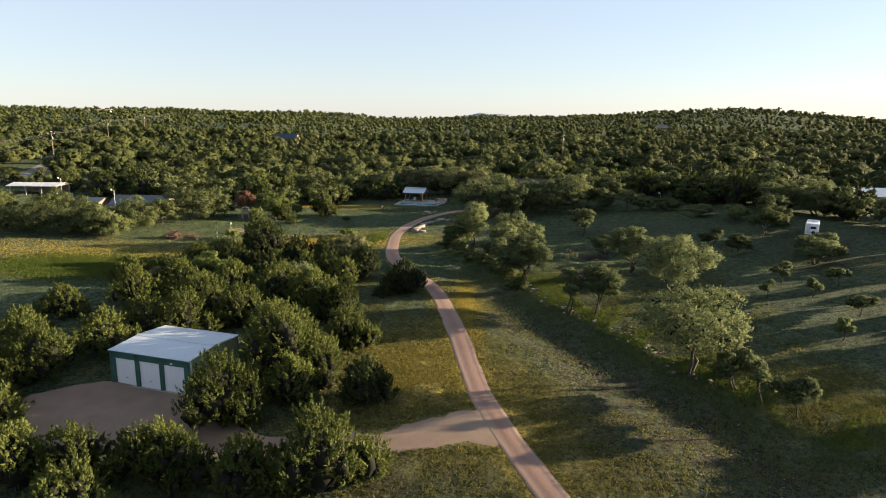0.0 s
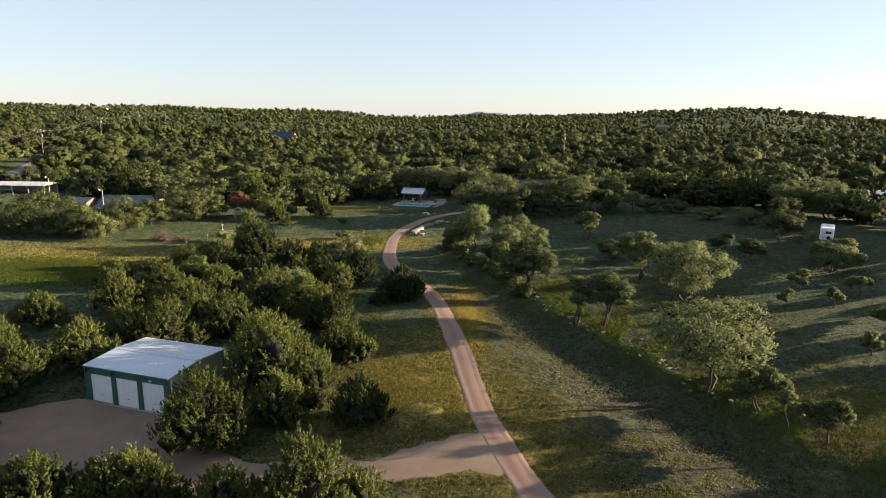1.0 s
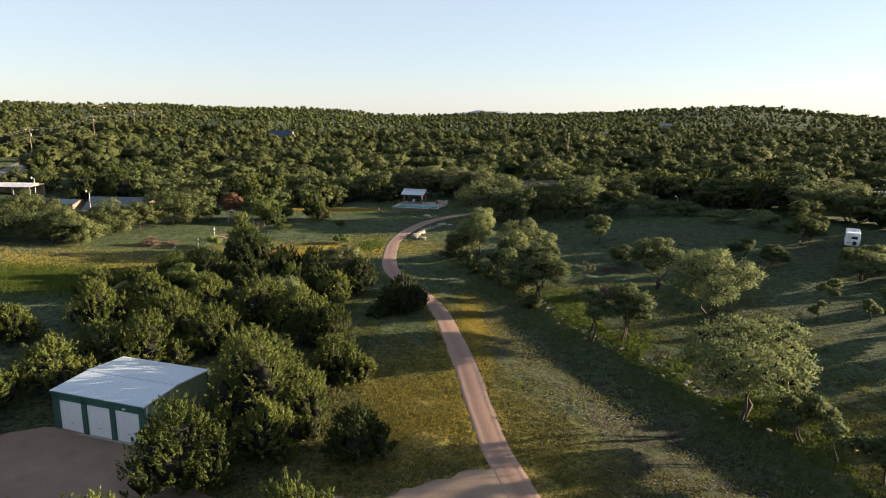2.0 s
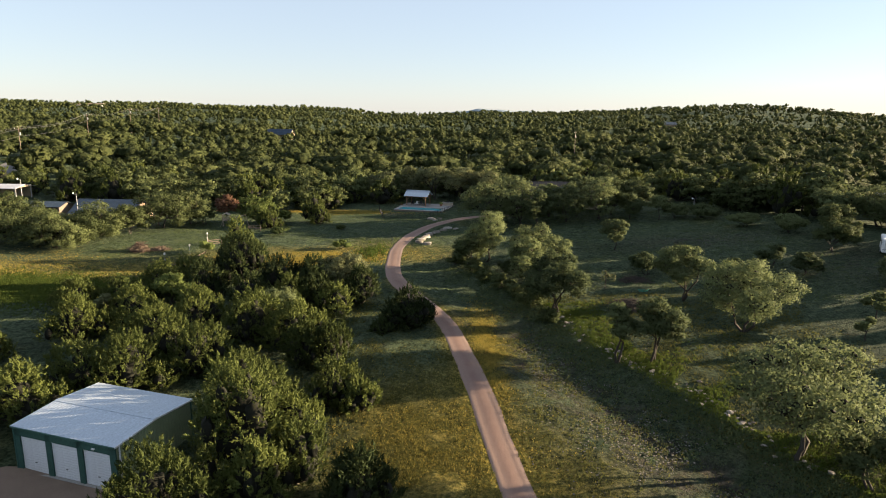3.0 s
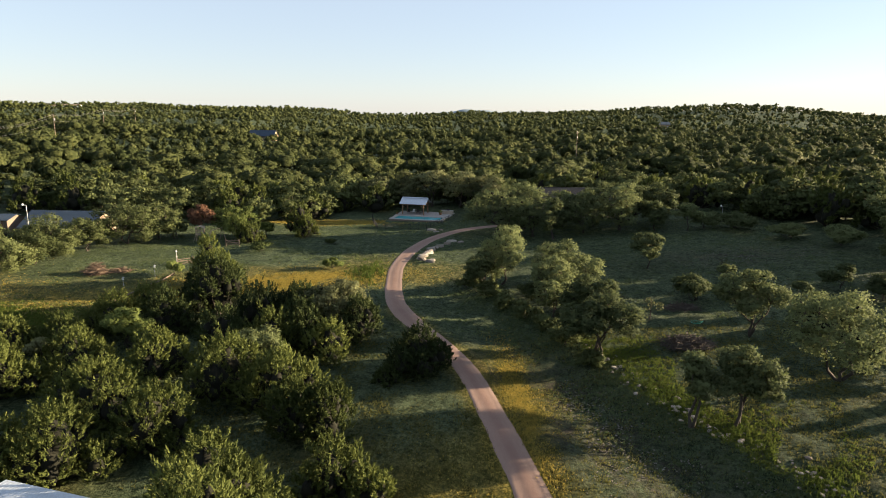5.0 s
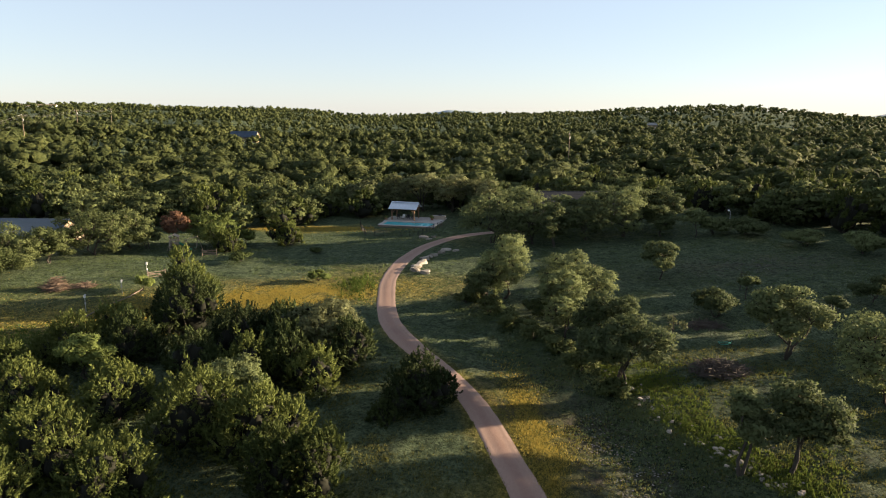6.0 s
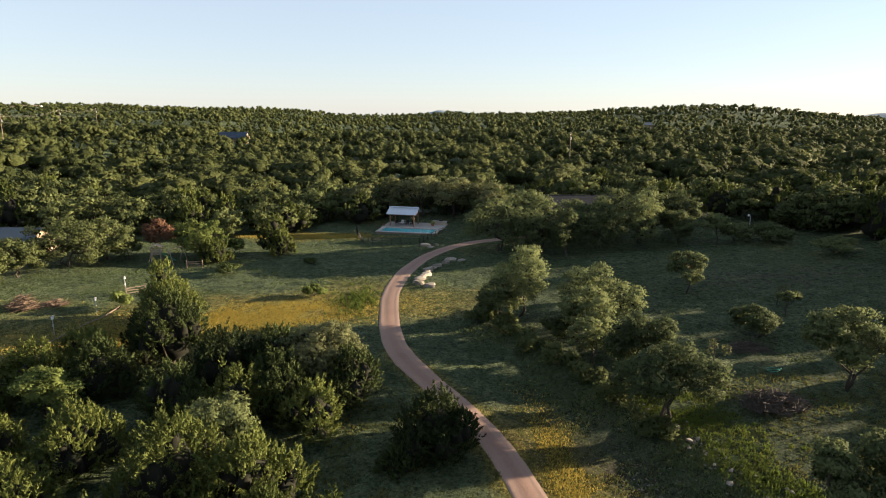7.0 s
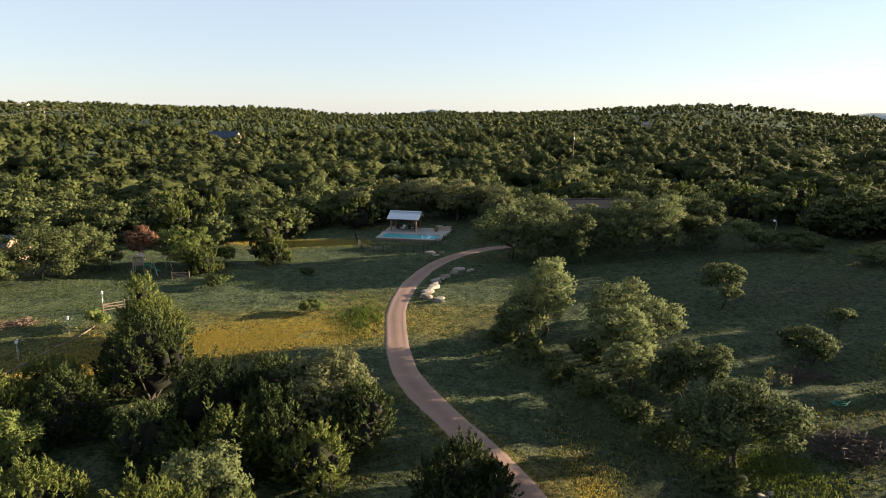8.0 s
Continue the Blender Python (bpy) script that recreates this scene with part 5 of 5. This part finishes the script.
# ---- houses ----
def window_unit(parent, m, w=1.1, h=1.2):
    fr = part("window", at_pose(boxes((0, 0, h / 2 + 0.04, w + 0.16, 0.1, 0.08), (0, 0, -h / 2 - 0.04, w + 0.16, 0.1, 0.08), (-w / 2 - 0.04, 0, 0, 0.08, 0.1, h), (w / 2 + 0.04, 0, 0, 0.08, 0.1, h), (0, 0, 0, 0.05, 0.08, h)), m), M_WHITE, parent)
    part("pane", at_pose(boxes((0, 0.02, 0, w, 0.03, h)), m), M_GLASS, fr)


def house(name, x, y, rz, W, D, Hh, rise, wall_mat, roof_mat, label, category, over=0.45, sheets=True, windows=3, z=None, porch=False):
    g = empty(name, x, y, (gz(x, y) if z is None else z), rz)
    t = 0.25
    if not porch:
        part("wall", boxes((0, -D / 2 + t / 2, Hh / 2 - 0.2, W, t, Hh + 0.4)), wall_mat, g)
        part("wall", boxes((0, D / 2 - t / 2, Hh / 2 - 0.2, W, t, Hh + 0.4)), wall_mat, g)
        for s in (-1, 1):
            part("wall", boxes((s * (W / 2 - t / 2), 0, Hh / 2 - 0.2, t, D - 2 * t, Hh + 0.4)), wall_mat, g)
        for k in range(windows):
            window_unit(g, pose(-W / 2 + W * (k + 0.5) / windows, -D / 2 - 0.02, 1.45))
        d = part("door", boxes((W * 0.5 / max(windows, 1) * 0 + W * 0.33, -D / 2 - 0.02, 1.02, 0.95, 0.07, 2.05)), M_TIMBER, g)
        part("handle", boxes((W * 0.33 + 0.36, -D / 2 - 0.08, 1.0, 0.05, 0.06, 0.14)), M_IRON, d)
    else:
        n = max(3, int(W / 4) + 1)
        for k in range(n):
            for s in (-1, 1):
                part("post", boxes((-W / 2 + 0.3 + k * (W - 0.6) / (n - 1), s * (D / 2 - 0.3), Hh / 2 - 0.1, 0.16, 0.16, Hh + 0.2)), M_GREYSTEEL, g)
        part("rear_wall", boxes((0, D / 2 - 0.1, Hh / 2, W - 0.4, 0.1, Hh)), wall_mat, g)
    for s in (-1, 1):
        bm = bmesh.new()
        pts = [(-D / 2, Hh - 0.01), (D / 2, Hh - 0.01), (0, Hh + rise - 0.08)]
        f = [bm.verts.new((s * (W / 2 - t), a, b)) for a, b in pts]
        b2 = [bm.verts.new((s * W / 2, a, b)) for a, b in pts]
        bm.faces.new(f), bm.faces.new(b2[::-1])
        for i in range(3):
            bm.faces.new((f[i], f[(i + 1) % 3], b2[(i + 1) % 3], b2[i]))
        bmesh.ops.recalc_face_normals(bm, faces=bm.faces[:])
        part("gable", bm, wall_mat, g)
    if sheets:
        gabled_panels(g, "roof", W, D, rise, Hh + 0.02, 0.95, roof_mat, over)
    else:
        half = D / 2 + over
        ang = math.degrees(math.atan2(rise, half))
        for s in (-1, 1):
            roof = part("roof_slope", at_pose(boxes((0, 0, 0, W + 2 * over, math.hypot(half, rise), 0.08)), pose(0, s * half / 2, Hh + rise / 2 + 0.02, -s * ang, 0, 0)), roof_mat, g)
            for k in range(9):
                part("course", at_pose(boxes((0, -math.hypot(half, rise) / 2 + (k + 0.5) * math.hypot(half, rise) / 9, 0.055, W + 2 * over, math.hypot(half, rise) / 9 - 0.02, 0.03)), pose(0, s * half / 2, Hh + rise / 2 + 0.02, -s * ang, 0, 0)), roof_mat, roof)
        part("ridge_cap", boxes((0, 0, Hh + rise + 0.07, W + 2 * over, 0.3, 0.06)), roof_mat, g)
    return tagged(g, label, category)


house("house", 29.5, 168.5, -4, 17, 9, 3.1, 2.4, M_MASONRY, M_DARKROOF, "long stone house with a dark shingle roof behind oaks", "house", sheets=False, windows=6, z=4.2)
house("house", 19.5, 168.5, 86, 8, 7, 2.7, 1.7, M_MASONRY, M_DARKROOF, "stone house wing with a dark shingle roof", "house", sheets=False, windows=2, z=3.8)
house("shed", -105.6, 167.5, -2, 13.0, 6.0, 2.6, 0.7, M_STUCCO, M_WHITEROOF, "long open shed with a pale steel roof at the woods", "shed", porch=True)
house("house", -72.0, 154.0, -4, 13.5, 9.0, 2.2, 2.7, M_STUCCO, M_BLUEROOF, "tan house with a weathered blue-grey steel roof behind oaks", "house", windows=4, z=gz(-72, 154) - 0.9)
house("shed", -84.5, 152.5, -2, 7.0, 5.0, 2.2, 0.8, M_POLE, M_BLUEROOF, "small brown outbuilding with a grey steel roof", "shed", windows=2)
house("house", 97.0, 141.0, -8, 16, 8, 2.8, 1.6, M_STUCCO, M_GALV, "tan house with a pale grey steel roof at the pasture's edge", "house", windows=4)
house("house", -96.0, 412.0, -8, 15, 9, 4.6, 3.4, M_STUCCO, M_BLUEROOF, "distant house with a blue-grey roof among trees", "house", windows=4, z=gz(-96, 412) - 2.0)
house("house", -475.0, 905.0, 6, 42, 12, 6, 2.5, M_WHITE, M_STUCCO, "far pale building on the ridge", "building", windows=8, sheets=False, z=gz(-475, 905) - 3.0)
house("house", 201.0, 566.0, 0, 12, 8, 3.6, 2.2, M_STUCCO, M_BLUEROOF, "far house with a blue-grey roof on the wooded hill", "house", windows=3, sheets=False, z=gz(201, 566))


def yard_lamp(x, y, h, label):
    p = empty("yard_lamp", x, y)
    part("pole", rod(bmesh.new(), (0, 0, -0.1), (0, 0, h), 0.08, 0.05), M_GREYSTEEL, p)
    part("arm", rod(bmesh.new(), (0, 0, h - 0.1), (-0.5, -0.2, h + 0.1), 0.03), M_GREYSTEEL, p)
    bm = bmesh.new()
    bmesh.ops.create_uvsphere(bm, u_segments=12, v_segments=8, radius=0.2, matrix=pose(-0.5, -0.2, h + 0.1))
    part("globe", bm, M_WHITE, p, "white lamp globe")
    tagged(p, label, "yard lamp")


yard_lamp(-76.2, 148.2, 8.4 - gz(-76.2, 148.2), "tall yard lamp with a white globe beside a roof")
yard_lamp(57.5, 156.3, 2.4, "low yard lamp with a white globe at the woods")
yard_lamp(-99.0, 166.0, 5.0, "yard lamp beside the long shed")


def travel_trailer(x, y, rz):
    t = empty("travel_trailer", x, y, None, rz)
    bm = boxes((0, 0, 1.75, 2.45, 6.4, 2.5), bevel=0.18)
    body = part("body", bm, M_WHITE, t, "white ribbed trailer body")
    part("pane", boxes((0.25, -3.215, 2.1, 1.0, 0.03, 0.5)), M_GLASS, body)
    for k in range(3):
        part("pane", boxes((-1.235, -1.8 + 1.8 * k, 2.1, 0.03, 0.9, 0.55)), M_GLASS, body)
    part("door", boxes((1.235, 0.8, 1.55, 0.03, 0.7, 1.8)), M_GREYSTEEL, body)
    part("stripe", boxes((0, -3.21, 1.15, 2.2, 0.02, 0.1), (-1.23, 0, 1.15, 0.02, 6.0, 0.1)), M_GREYSTEEL, body)
    part("air_conditioner", boxes((0, 0.5, 3.1, 0.7, 1.0, 0.28), bevel=0.06), M_WHITE, t)
    part("ladder", boxes((-0.75, -3.27, 1.9, 0.04, 0.04, 2.0), (-0.4, -3.27, 1.9, 0.04, 0.04, 2.0), *[(-0.575, -3.27, 1.1 + 0.35 * k, 0.35, 0.04, 0.04) for k in range(6)]), M_GREYSTEEL, t)
    for s in (-1, 1):
        for yy in (-0.5, 0.45):
            bm = bmesh.new()
            bmesh.ops.create_cone(bm, cap_ends=True, segments=20, radius1=0.36, radius2=0.36, depth=0.24, matrix=pose(s * 1.1, yy, 0.36, 0, 90, 0))
            w = part("wheel", bm, M_RUBBER, t)
            bm = bmesh.new()
            bmesh.ops.create_cone(bm, cap_ends=True, segments=14, radius1=0.2, radius2=0.2, depth=0.27, matrix=pose(s * 1.1, yy, 0.36, 0, 90, 0))
            part("rim", bm, M_GREYSTEEL, w)
    bm = bmesh.new()
    bmesh.ops.create_cone(bm, cap_ends=True, segments=20, radius1=0.36, radius2=0.36, depth=0.22, matrix=pose(0.35, -3.34, 1.1, 90, 0, 0))
    part("spare_wheel", bm, M_RUBBER, t)
    part("hitch", boxes((0, 3.7, 0.5, 0.14, 1.2, 0.12), (0, 4.2, 0.3, 0.1, 0.1, 0.5)), M_IRON, t)
    t.scale = (0.86, 0.86, 0.86)
    tagged(t, "white travel trailer parked beside trees in the pasture", "trailer")


travel_trailer(69.2, 110.4, -33)


def parked_car(x, y, rz, mat, label):
    c = empty("car", x, y, None, rz)
    bm = boxes((0, 0, 0.72, 1.8, 4.5, 0.62), bevel=0.14)
    part("body", bm, mat, c)
    bm = boxes((0, -0.25, 1.28, 1.62, 2.5, 0.56), bevel=0.04)
    for v in bm.verts:
        if v.co.z > 1.3:
            v.co.x *= 0.84
            v.co.y = -0.25 + (v.co.y + 0.25) * 0.72
    part("cabin", bm, M_GLASS, c)
    part("roof", boxes((0, -0.25, 1.575, 1.34, 1.75, 0.05), bevel=0.02), mat, c)
    for s in (-1, 1):
        for yy in (-1.4, 1.4):
            bm = bmesh.new()
            bmesh.ops.create_cone(bm, cap_ends=True, segments=18, radius1=0.34, radius2=0.34, depth=0.22, matrix=pose(s * 0.82, yy, 0.34, 0, 90, 0))
            w = part("wheel", bm, M_RUBBER, c)
            bm = bmesh.new()
            bmesh.ops.create_cone(bm, cap_ends=True, segments=12, radius1=0.2, radius2=0.2, depth=0.25, matrix=pose(s * 0.82, yy, 0.34, 0, 90, 0))
            part("rim", bm, M_GREYSTEEL, w)
        part("headlight", boxes((s * 0.62, 2.25, 0.82, 0.34, 0.06, 0.14)), M_GREYSTEEL, c)
        part("tail_light", boxes((s * 0.7, -2.25, 0.85, 0.2, 0.06, 0.2)), M_TIMBER, c)
    tagged(c, label, "car")


parked_car(-88.6, 136.4, 40, M_WHITE, "white car parked among oaks beside the houses")
ribbon("pavement", [(-99, 122, 2.2), (-92, 131, 2.4), (-87, 138, 2.6), (-80, 144, 2.2), (-77, 147, 2.0)], M_PAD, "pale gravel parking track between oaks", "gravel track", lift=0.05, step=1.5, rag=0.3, seed=11)


# ---- power line ----
def utility_pole(x, y, h, rz):
    p = empty("utility_pole", x, y, None, rz)
    part("pole", rod(bmesh.new(), (0, 0, -0.3), (0, 0, h), 0.17, 0.11), M_POLE, p)
    part("crossarm", boxes((0, 0, h - 0.6, 2.2, 0.1, 0.12)), M_POLE, p)
    for s in (-0.95, 0.95):
        part("insulator", rod(bmesh.new(), (s, 0, h - 0.54), (s, 0, h - 0.3), 0.05, 0.03), M_WHITE, p)
    part("insulator", rod(bmesh.new(), (0, 0, h), (0, 0, h + 0.25), 0.05, 0.03), M_WHITE, p)
    part("transformer", rod(bmesh.new(), (0.3, 0, h - 2.4), (0.3, 0, h - 1.5), 0.22), M_GREYSTEEL, p)
    tagged(p, "weathered wooden utility pole with a crossarm beside the road", "utility pole", "utility poles")


POLES = [(-116, 148, 13.8), (-128, 212.8, 12.2), (-149.5, 292.2, 13.7), (-172.7, 380.9, 13.5), (-190.4, 460.4, 15)]
for x, y, h in POLES:
    utility_pole(x, y, h, 20)
utility_pole(54, 265, 12.5, 60)
for (x0, y0, h0), (x1, y1, h1) in zip(POLES, POLES[1:]):
    for off, dz in ((0, 0.2), (-0.9, -0.3), (0.9, -0.3), (0.1, -2.6)):
        pts = []
        for k in range(13):
            f = k / 12
            pts.append((x0 + (x1 - x0) * f + off, y0 + (y1 - y0) * f + off * 0.35, (gz(x0, y0) + h0) * (1 - f) + (gz(x1, y1) + h1) * f + dz - 1.4 * 4 * f * (1 - f)))
        w = raw_part("power_cable", *tube(pts, np.full(13, 0.02), 4), M_CABLE)
        tagged(w, "thin sagging power cable between utility poles", "cable", "power cables")


# ---- stones of the bank ----
BANK = np.array([(14.6, 96.0), (15.4, 92.0), (16.6, 87.0), (18.2, 82.5), (20.6, 77.5), (23.4, 72.0), (25.4, 67.0), (27.4, 62.5), (29.4, 58.0), (31.6, 53.5)])
row = new("stone_row")
tagged(row, "tumbled row of grey limestone pieces along the bank", "stone wall", kind="structure")
STONE_MESHES = []
for k in range(7):
    r = np.random.default_rng(70 + k)
    bm = bmesh.new()
    bmesh.ops.create_icosphere(bm, subdivisions=1, radius=0.5)
    for v in bm.verts:
        v.co = Vector((v.co.x * 1.3, v.co.y * 0.95, v.co.z * 0.75)) * float(r.uniform(0.8, 1.15))
    me = bpy.data.meshes.new("stone")
    bm.to_mesh(me)
    bm.free()
    me.materials.append(M_STONE)
    STONE_MESHES.append(me)
r = np.random.default_rng(77)
seg = np.cumsum(np.r_[0, np.hypot(*np.diff(BANK, axis=0).T)])
for k in range(230):
    s = seg[-1] * float(np.clip((0.03, 0.11, 0.17, 0.30, 0.36, 0.43, 0.55, 0.66, 0.80)[k % 9] + r.normal() * 0.03, 0, 1))
    x = float(np.interp(s, seg, BANK[:, 0]) + r.normal() * 0.7)
    y = float(np.interp(s, seg, BANK[:, 1]) + r.normal() * 0.3)
    d = float(r.uniform(0.14, 0.36) + 0.3 * r.random() ** 5)
    ob = new("stone", STONE_MESHES[k % 7])
    ob.parent = row
    ob.matrix_basis = pose(x, y, gz(x, y) + d * r.uniform(0.05, 0.25), r.uniform(-20, 20), r.uniform(-20, 20), r.uniform(0, 360)) @ Matrix.Diagonal((d, d, d * 0.8, 1))


def litter(name, seed, n, zones, size, label):
    r = np.random.default_rng(seed)
    base = np.array([(1, 0, 0), (0.3, 0.9, 0.05), (-0.8, 0.5, 0), (-0.8, -0.6, 0.05), (0.4, -0.9, 0), (0.1, 0, 0.55)])
    quads_ = np.array([(0, 1, 5, 5), (1, 2, 5, 5), (2, 3, 5, 5), (3, 4, 5, 5), (4, 0, 5, 5)])
    vs, fs = [], []
    for k in range(n):
        cx, cy, rx, ry = zones[k % len(zones)]
        x, y = cx + r.normal() * rx, cy + r.normal() * ry
        s = r.uniform(0.4, 1.0) ** 2 * size
        a = r.uniform(0, 6.28)
        R2 = np.array([(math.cos(a), -math.sin(a), 0), (math.sin(a), math.cos(a), 0), (0, 0, 1)])
        vs.append((base * s * r.uniform(0.8, 1.2, (6, 1))) @ R2.T + np.array([x, y, gz(x, y) - 0.02]))
        fs.extend([tuple(int(i) + 6 * k for i in f[:3]) for f in quads_])
    me = bpy.data.meshes.new(name)
    me.from_pydata(np.concatenate(vs).tolist(), [], fs)
    me.materials.append(M_PEBBLE)
    tagged(new(name, me), label, "stones", kind="stuff")


litter("loose_stones", 81, 9000, [(10, 84, 2.6, 8), (13, 74, 3.4, 9), (16, 64, 3.8, 9), (20, 58, 4, 8), (23, 52, 5, 7), (14, 47, 4, 6), (46, 127, 8, 3), (20, 72, 3, 8), (-2, 54, 5, 1.5)], 0.12, "loose pale limestone pieces strewn over the bank")


# ---- grass and weeds ----
drive_line = spline(DRIVE, 1.0)
pad_line = spline(PAD, 1.0)


def off_gravel(X, Y):
    ok = np.ones(len(X), bool)
    for line, extra in ((drive_line, 0.05), (pad_line, 0.0)):
        for x, y, w in line:
            ok &= (X - x) ** 2 + (Y - y) ** 2 > (w + extra) ** 2
    gx0, gy0 = X + 28.5, Y - 64.6
    ca, sa = math.cos(radians(18.5)), math.sin(radians(18.5))
    ok &= ~((np.abs(gx0 * ca - gy0 * sa) < 5.4) & (np.abs(gx0 * sa + gy0 * ca) < 4.6))
    ok &= ~((Y > 169.5) & (X > -12) & (X < 6))
    return ok


def tufts(name, seed, X, Y, blades, height, width, material, label):
    r = np.random.default_rng(seed)
    k = off_gravel(X, Y)
    X, Y = X[k], Y[k]
    n = len(X)
    Z = ground(X, Y)
    V = []
    hh = r.uniform(0.45, 1.2, n) * height
    for _ in range(blades):
        ax = np.stack([r.normal(0, 0.4, n), r.normal(0, 0.4, n), np.ones(n)], 1) * hh[:, None]
        turn = r.uniform(0, math.pi, n)
        half = np.stack([np.cos(turn), np.sin(turn), np.zeros(n)], 1) * (width * r.uniform(0.7, 1.4, n))[:, None]
        base = np.stack([X + r.normal(0, 0.13, n), Y + r.normal(0, 0.13, n), Z - 0.01], 1)
        V.append(np.stack([base - half, base + half, base + ax], 1).reshape(-1, 3))
    v = np.concatenate(V)
    q = np.arange(len(v)).reshape(-1, 3)
    ob = raw_part(name, v, q, material)
    return tagged(ob, label, "grass", kind="stuff")


def clumped(r, n, x0, x1, y0, y1, s=1.6):
    """Scattered spots gathered into uneven patches."""
    m = max(1, n // 14)
    cx, cy = r.uniform(x0, x1, m), r.uniform(y0, y1, m)
    k = r.integers(0, m, n)
    f = s * (0.3 + r.random(m))
    return cx[k] + r.normal(0, 1, n) * f[k], cy[k] + r.normal(0, 1, n) * f[k] * 0.7


r = np.random.default_rng(91)
X, Y = clumped(r, 52000, -24, 44, 36, 100)
to_bank = X - np.interp(Y, (40, 53.5, 58, 67, 77.5, 87, 96), (38, 31.6, 29.4, 25.4, 20.6, 16.6, 14.6))
bare = (to_bank > -15) & (to_bank < -3) & (r.random(len(X)) < 0.45)
tufts("grass", 92, X[~bare], Y[~bare], 3, 0.19, 0.045, M_GRASS, "yellow-green tufts of pasture grass")
tufts("grass", 93, *clumped(r, 42000, -62, 62, 92, 168), 2, 0.15, 0.07, M_LAWN, "tufts of meadow grass round the lawn")
# dry tufts set along the sun bands, their gold standing in for that light
n = 40000
zone = r.integers(0, 8, n)
zx = np.array([-20, -38, -31, -24, -22, -70, 4.9, -1.5])[zone] + r.normal(0, 1, n) * np.array([7, 4, 6, 5, 8, 12, 0.9, 4.0])[zone]
zy = np.array([125, 115.5, 121, 122, 170, 113, 84, 63])[zone] + r.normal(0, 1, n) * np.array([2.6, 2.4, 2.5, 2.5, 1.6, 5, 7, 6])[zone]
tufts("dry_grass", 97, zx, zy, 2, 0.16, 0.05, M_STRAW_SUNLIT, "tufts of dry grass in a sunlit gold beside the drive")
# half-dry tufts on the nearer lit ground, sunlit tone put into the colour
n = 30000
zone = r.integers(0, 7, n)
zx = np.array([-2, 8, 38, 5.5, -4, 40, 13])[zone] + r.normal(0, 1, n) * np.array([4, 4, 6, 2.0, 3, 5, 5])[zone]
zy = np.array([60, 52, 52, 84, 60, 48, 46])[zone] + r.normal(0, 1, n) * np.array([8, 7, 4, 7, 6, 4, 5])[zone]
tufts("dry_grass", 98, zx, zy, 3, 0.17, 0.03, M_DRYGREEN, "tufts of olive-yellow grass beside the drive")
n = 8000
Y = r.uniform(44, 98, n)
X = np.interp(Y, (40, 53.5, 58, 67, 77.5, 87, 96), (38, 31.6, 29.4, 25.4, 20.6, 16.6, 14.6)) + r.gamma(1.6, 2.0, n) - 1.2
lush = np.sin(X * 0.55 + 2 * np.sin(Y * 0.21)) * np.sin(Y * 0.38 + 1.0) > -0.25
tufts("weeds", 94, X[lush], Y[lush], 5, 0.24, 0.06, M_WEED, "bright green weeds under the bank oaks")
n = 11000
Y = r.uniform(44, 118, n)
X = np.interp(Y, (40, 53.5, 58, 67, 77.5, 87, 96, 118), (38, 31.6, 29.4, 25.4, 20.6, 16.6, 14.6, 6.5)) - r.gamma(1.5, 1.7, n)
tufts("weeds", 99, X, Y, 4, 0.18, 0.08, M_RANK, "rank dull-green undergrowth below the bank")
n = 11000
X, Y = r.normal(-60, 8, n), r.normal(104, 3.6, n)
tufts("weeds", 95, X, Y, 3, 0.26, 0.09, M_WEED, "bright green weeds in the open meadow")
n = 320
X, Y = r.normal(-12.5, 1.6, n), r.normal(128, 3.0, n)
tufts("weeds", 96, X, Y, 3, 0.5, 0.08, M_WEED, "tall bright weeds beside the drive")
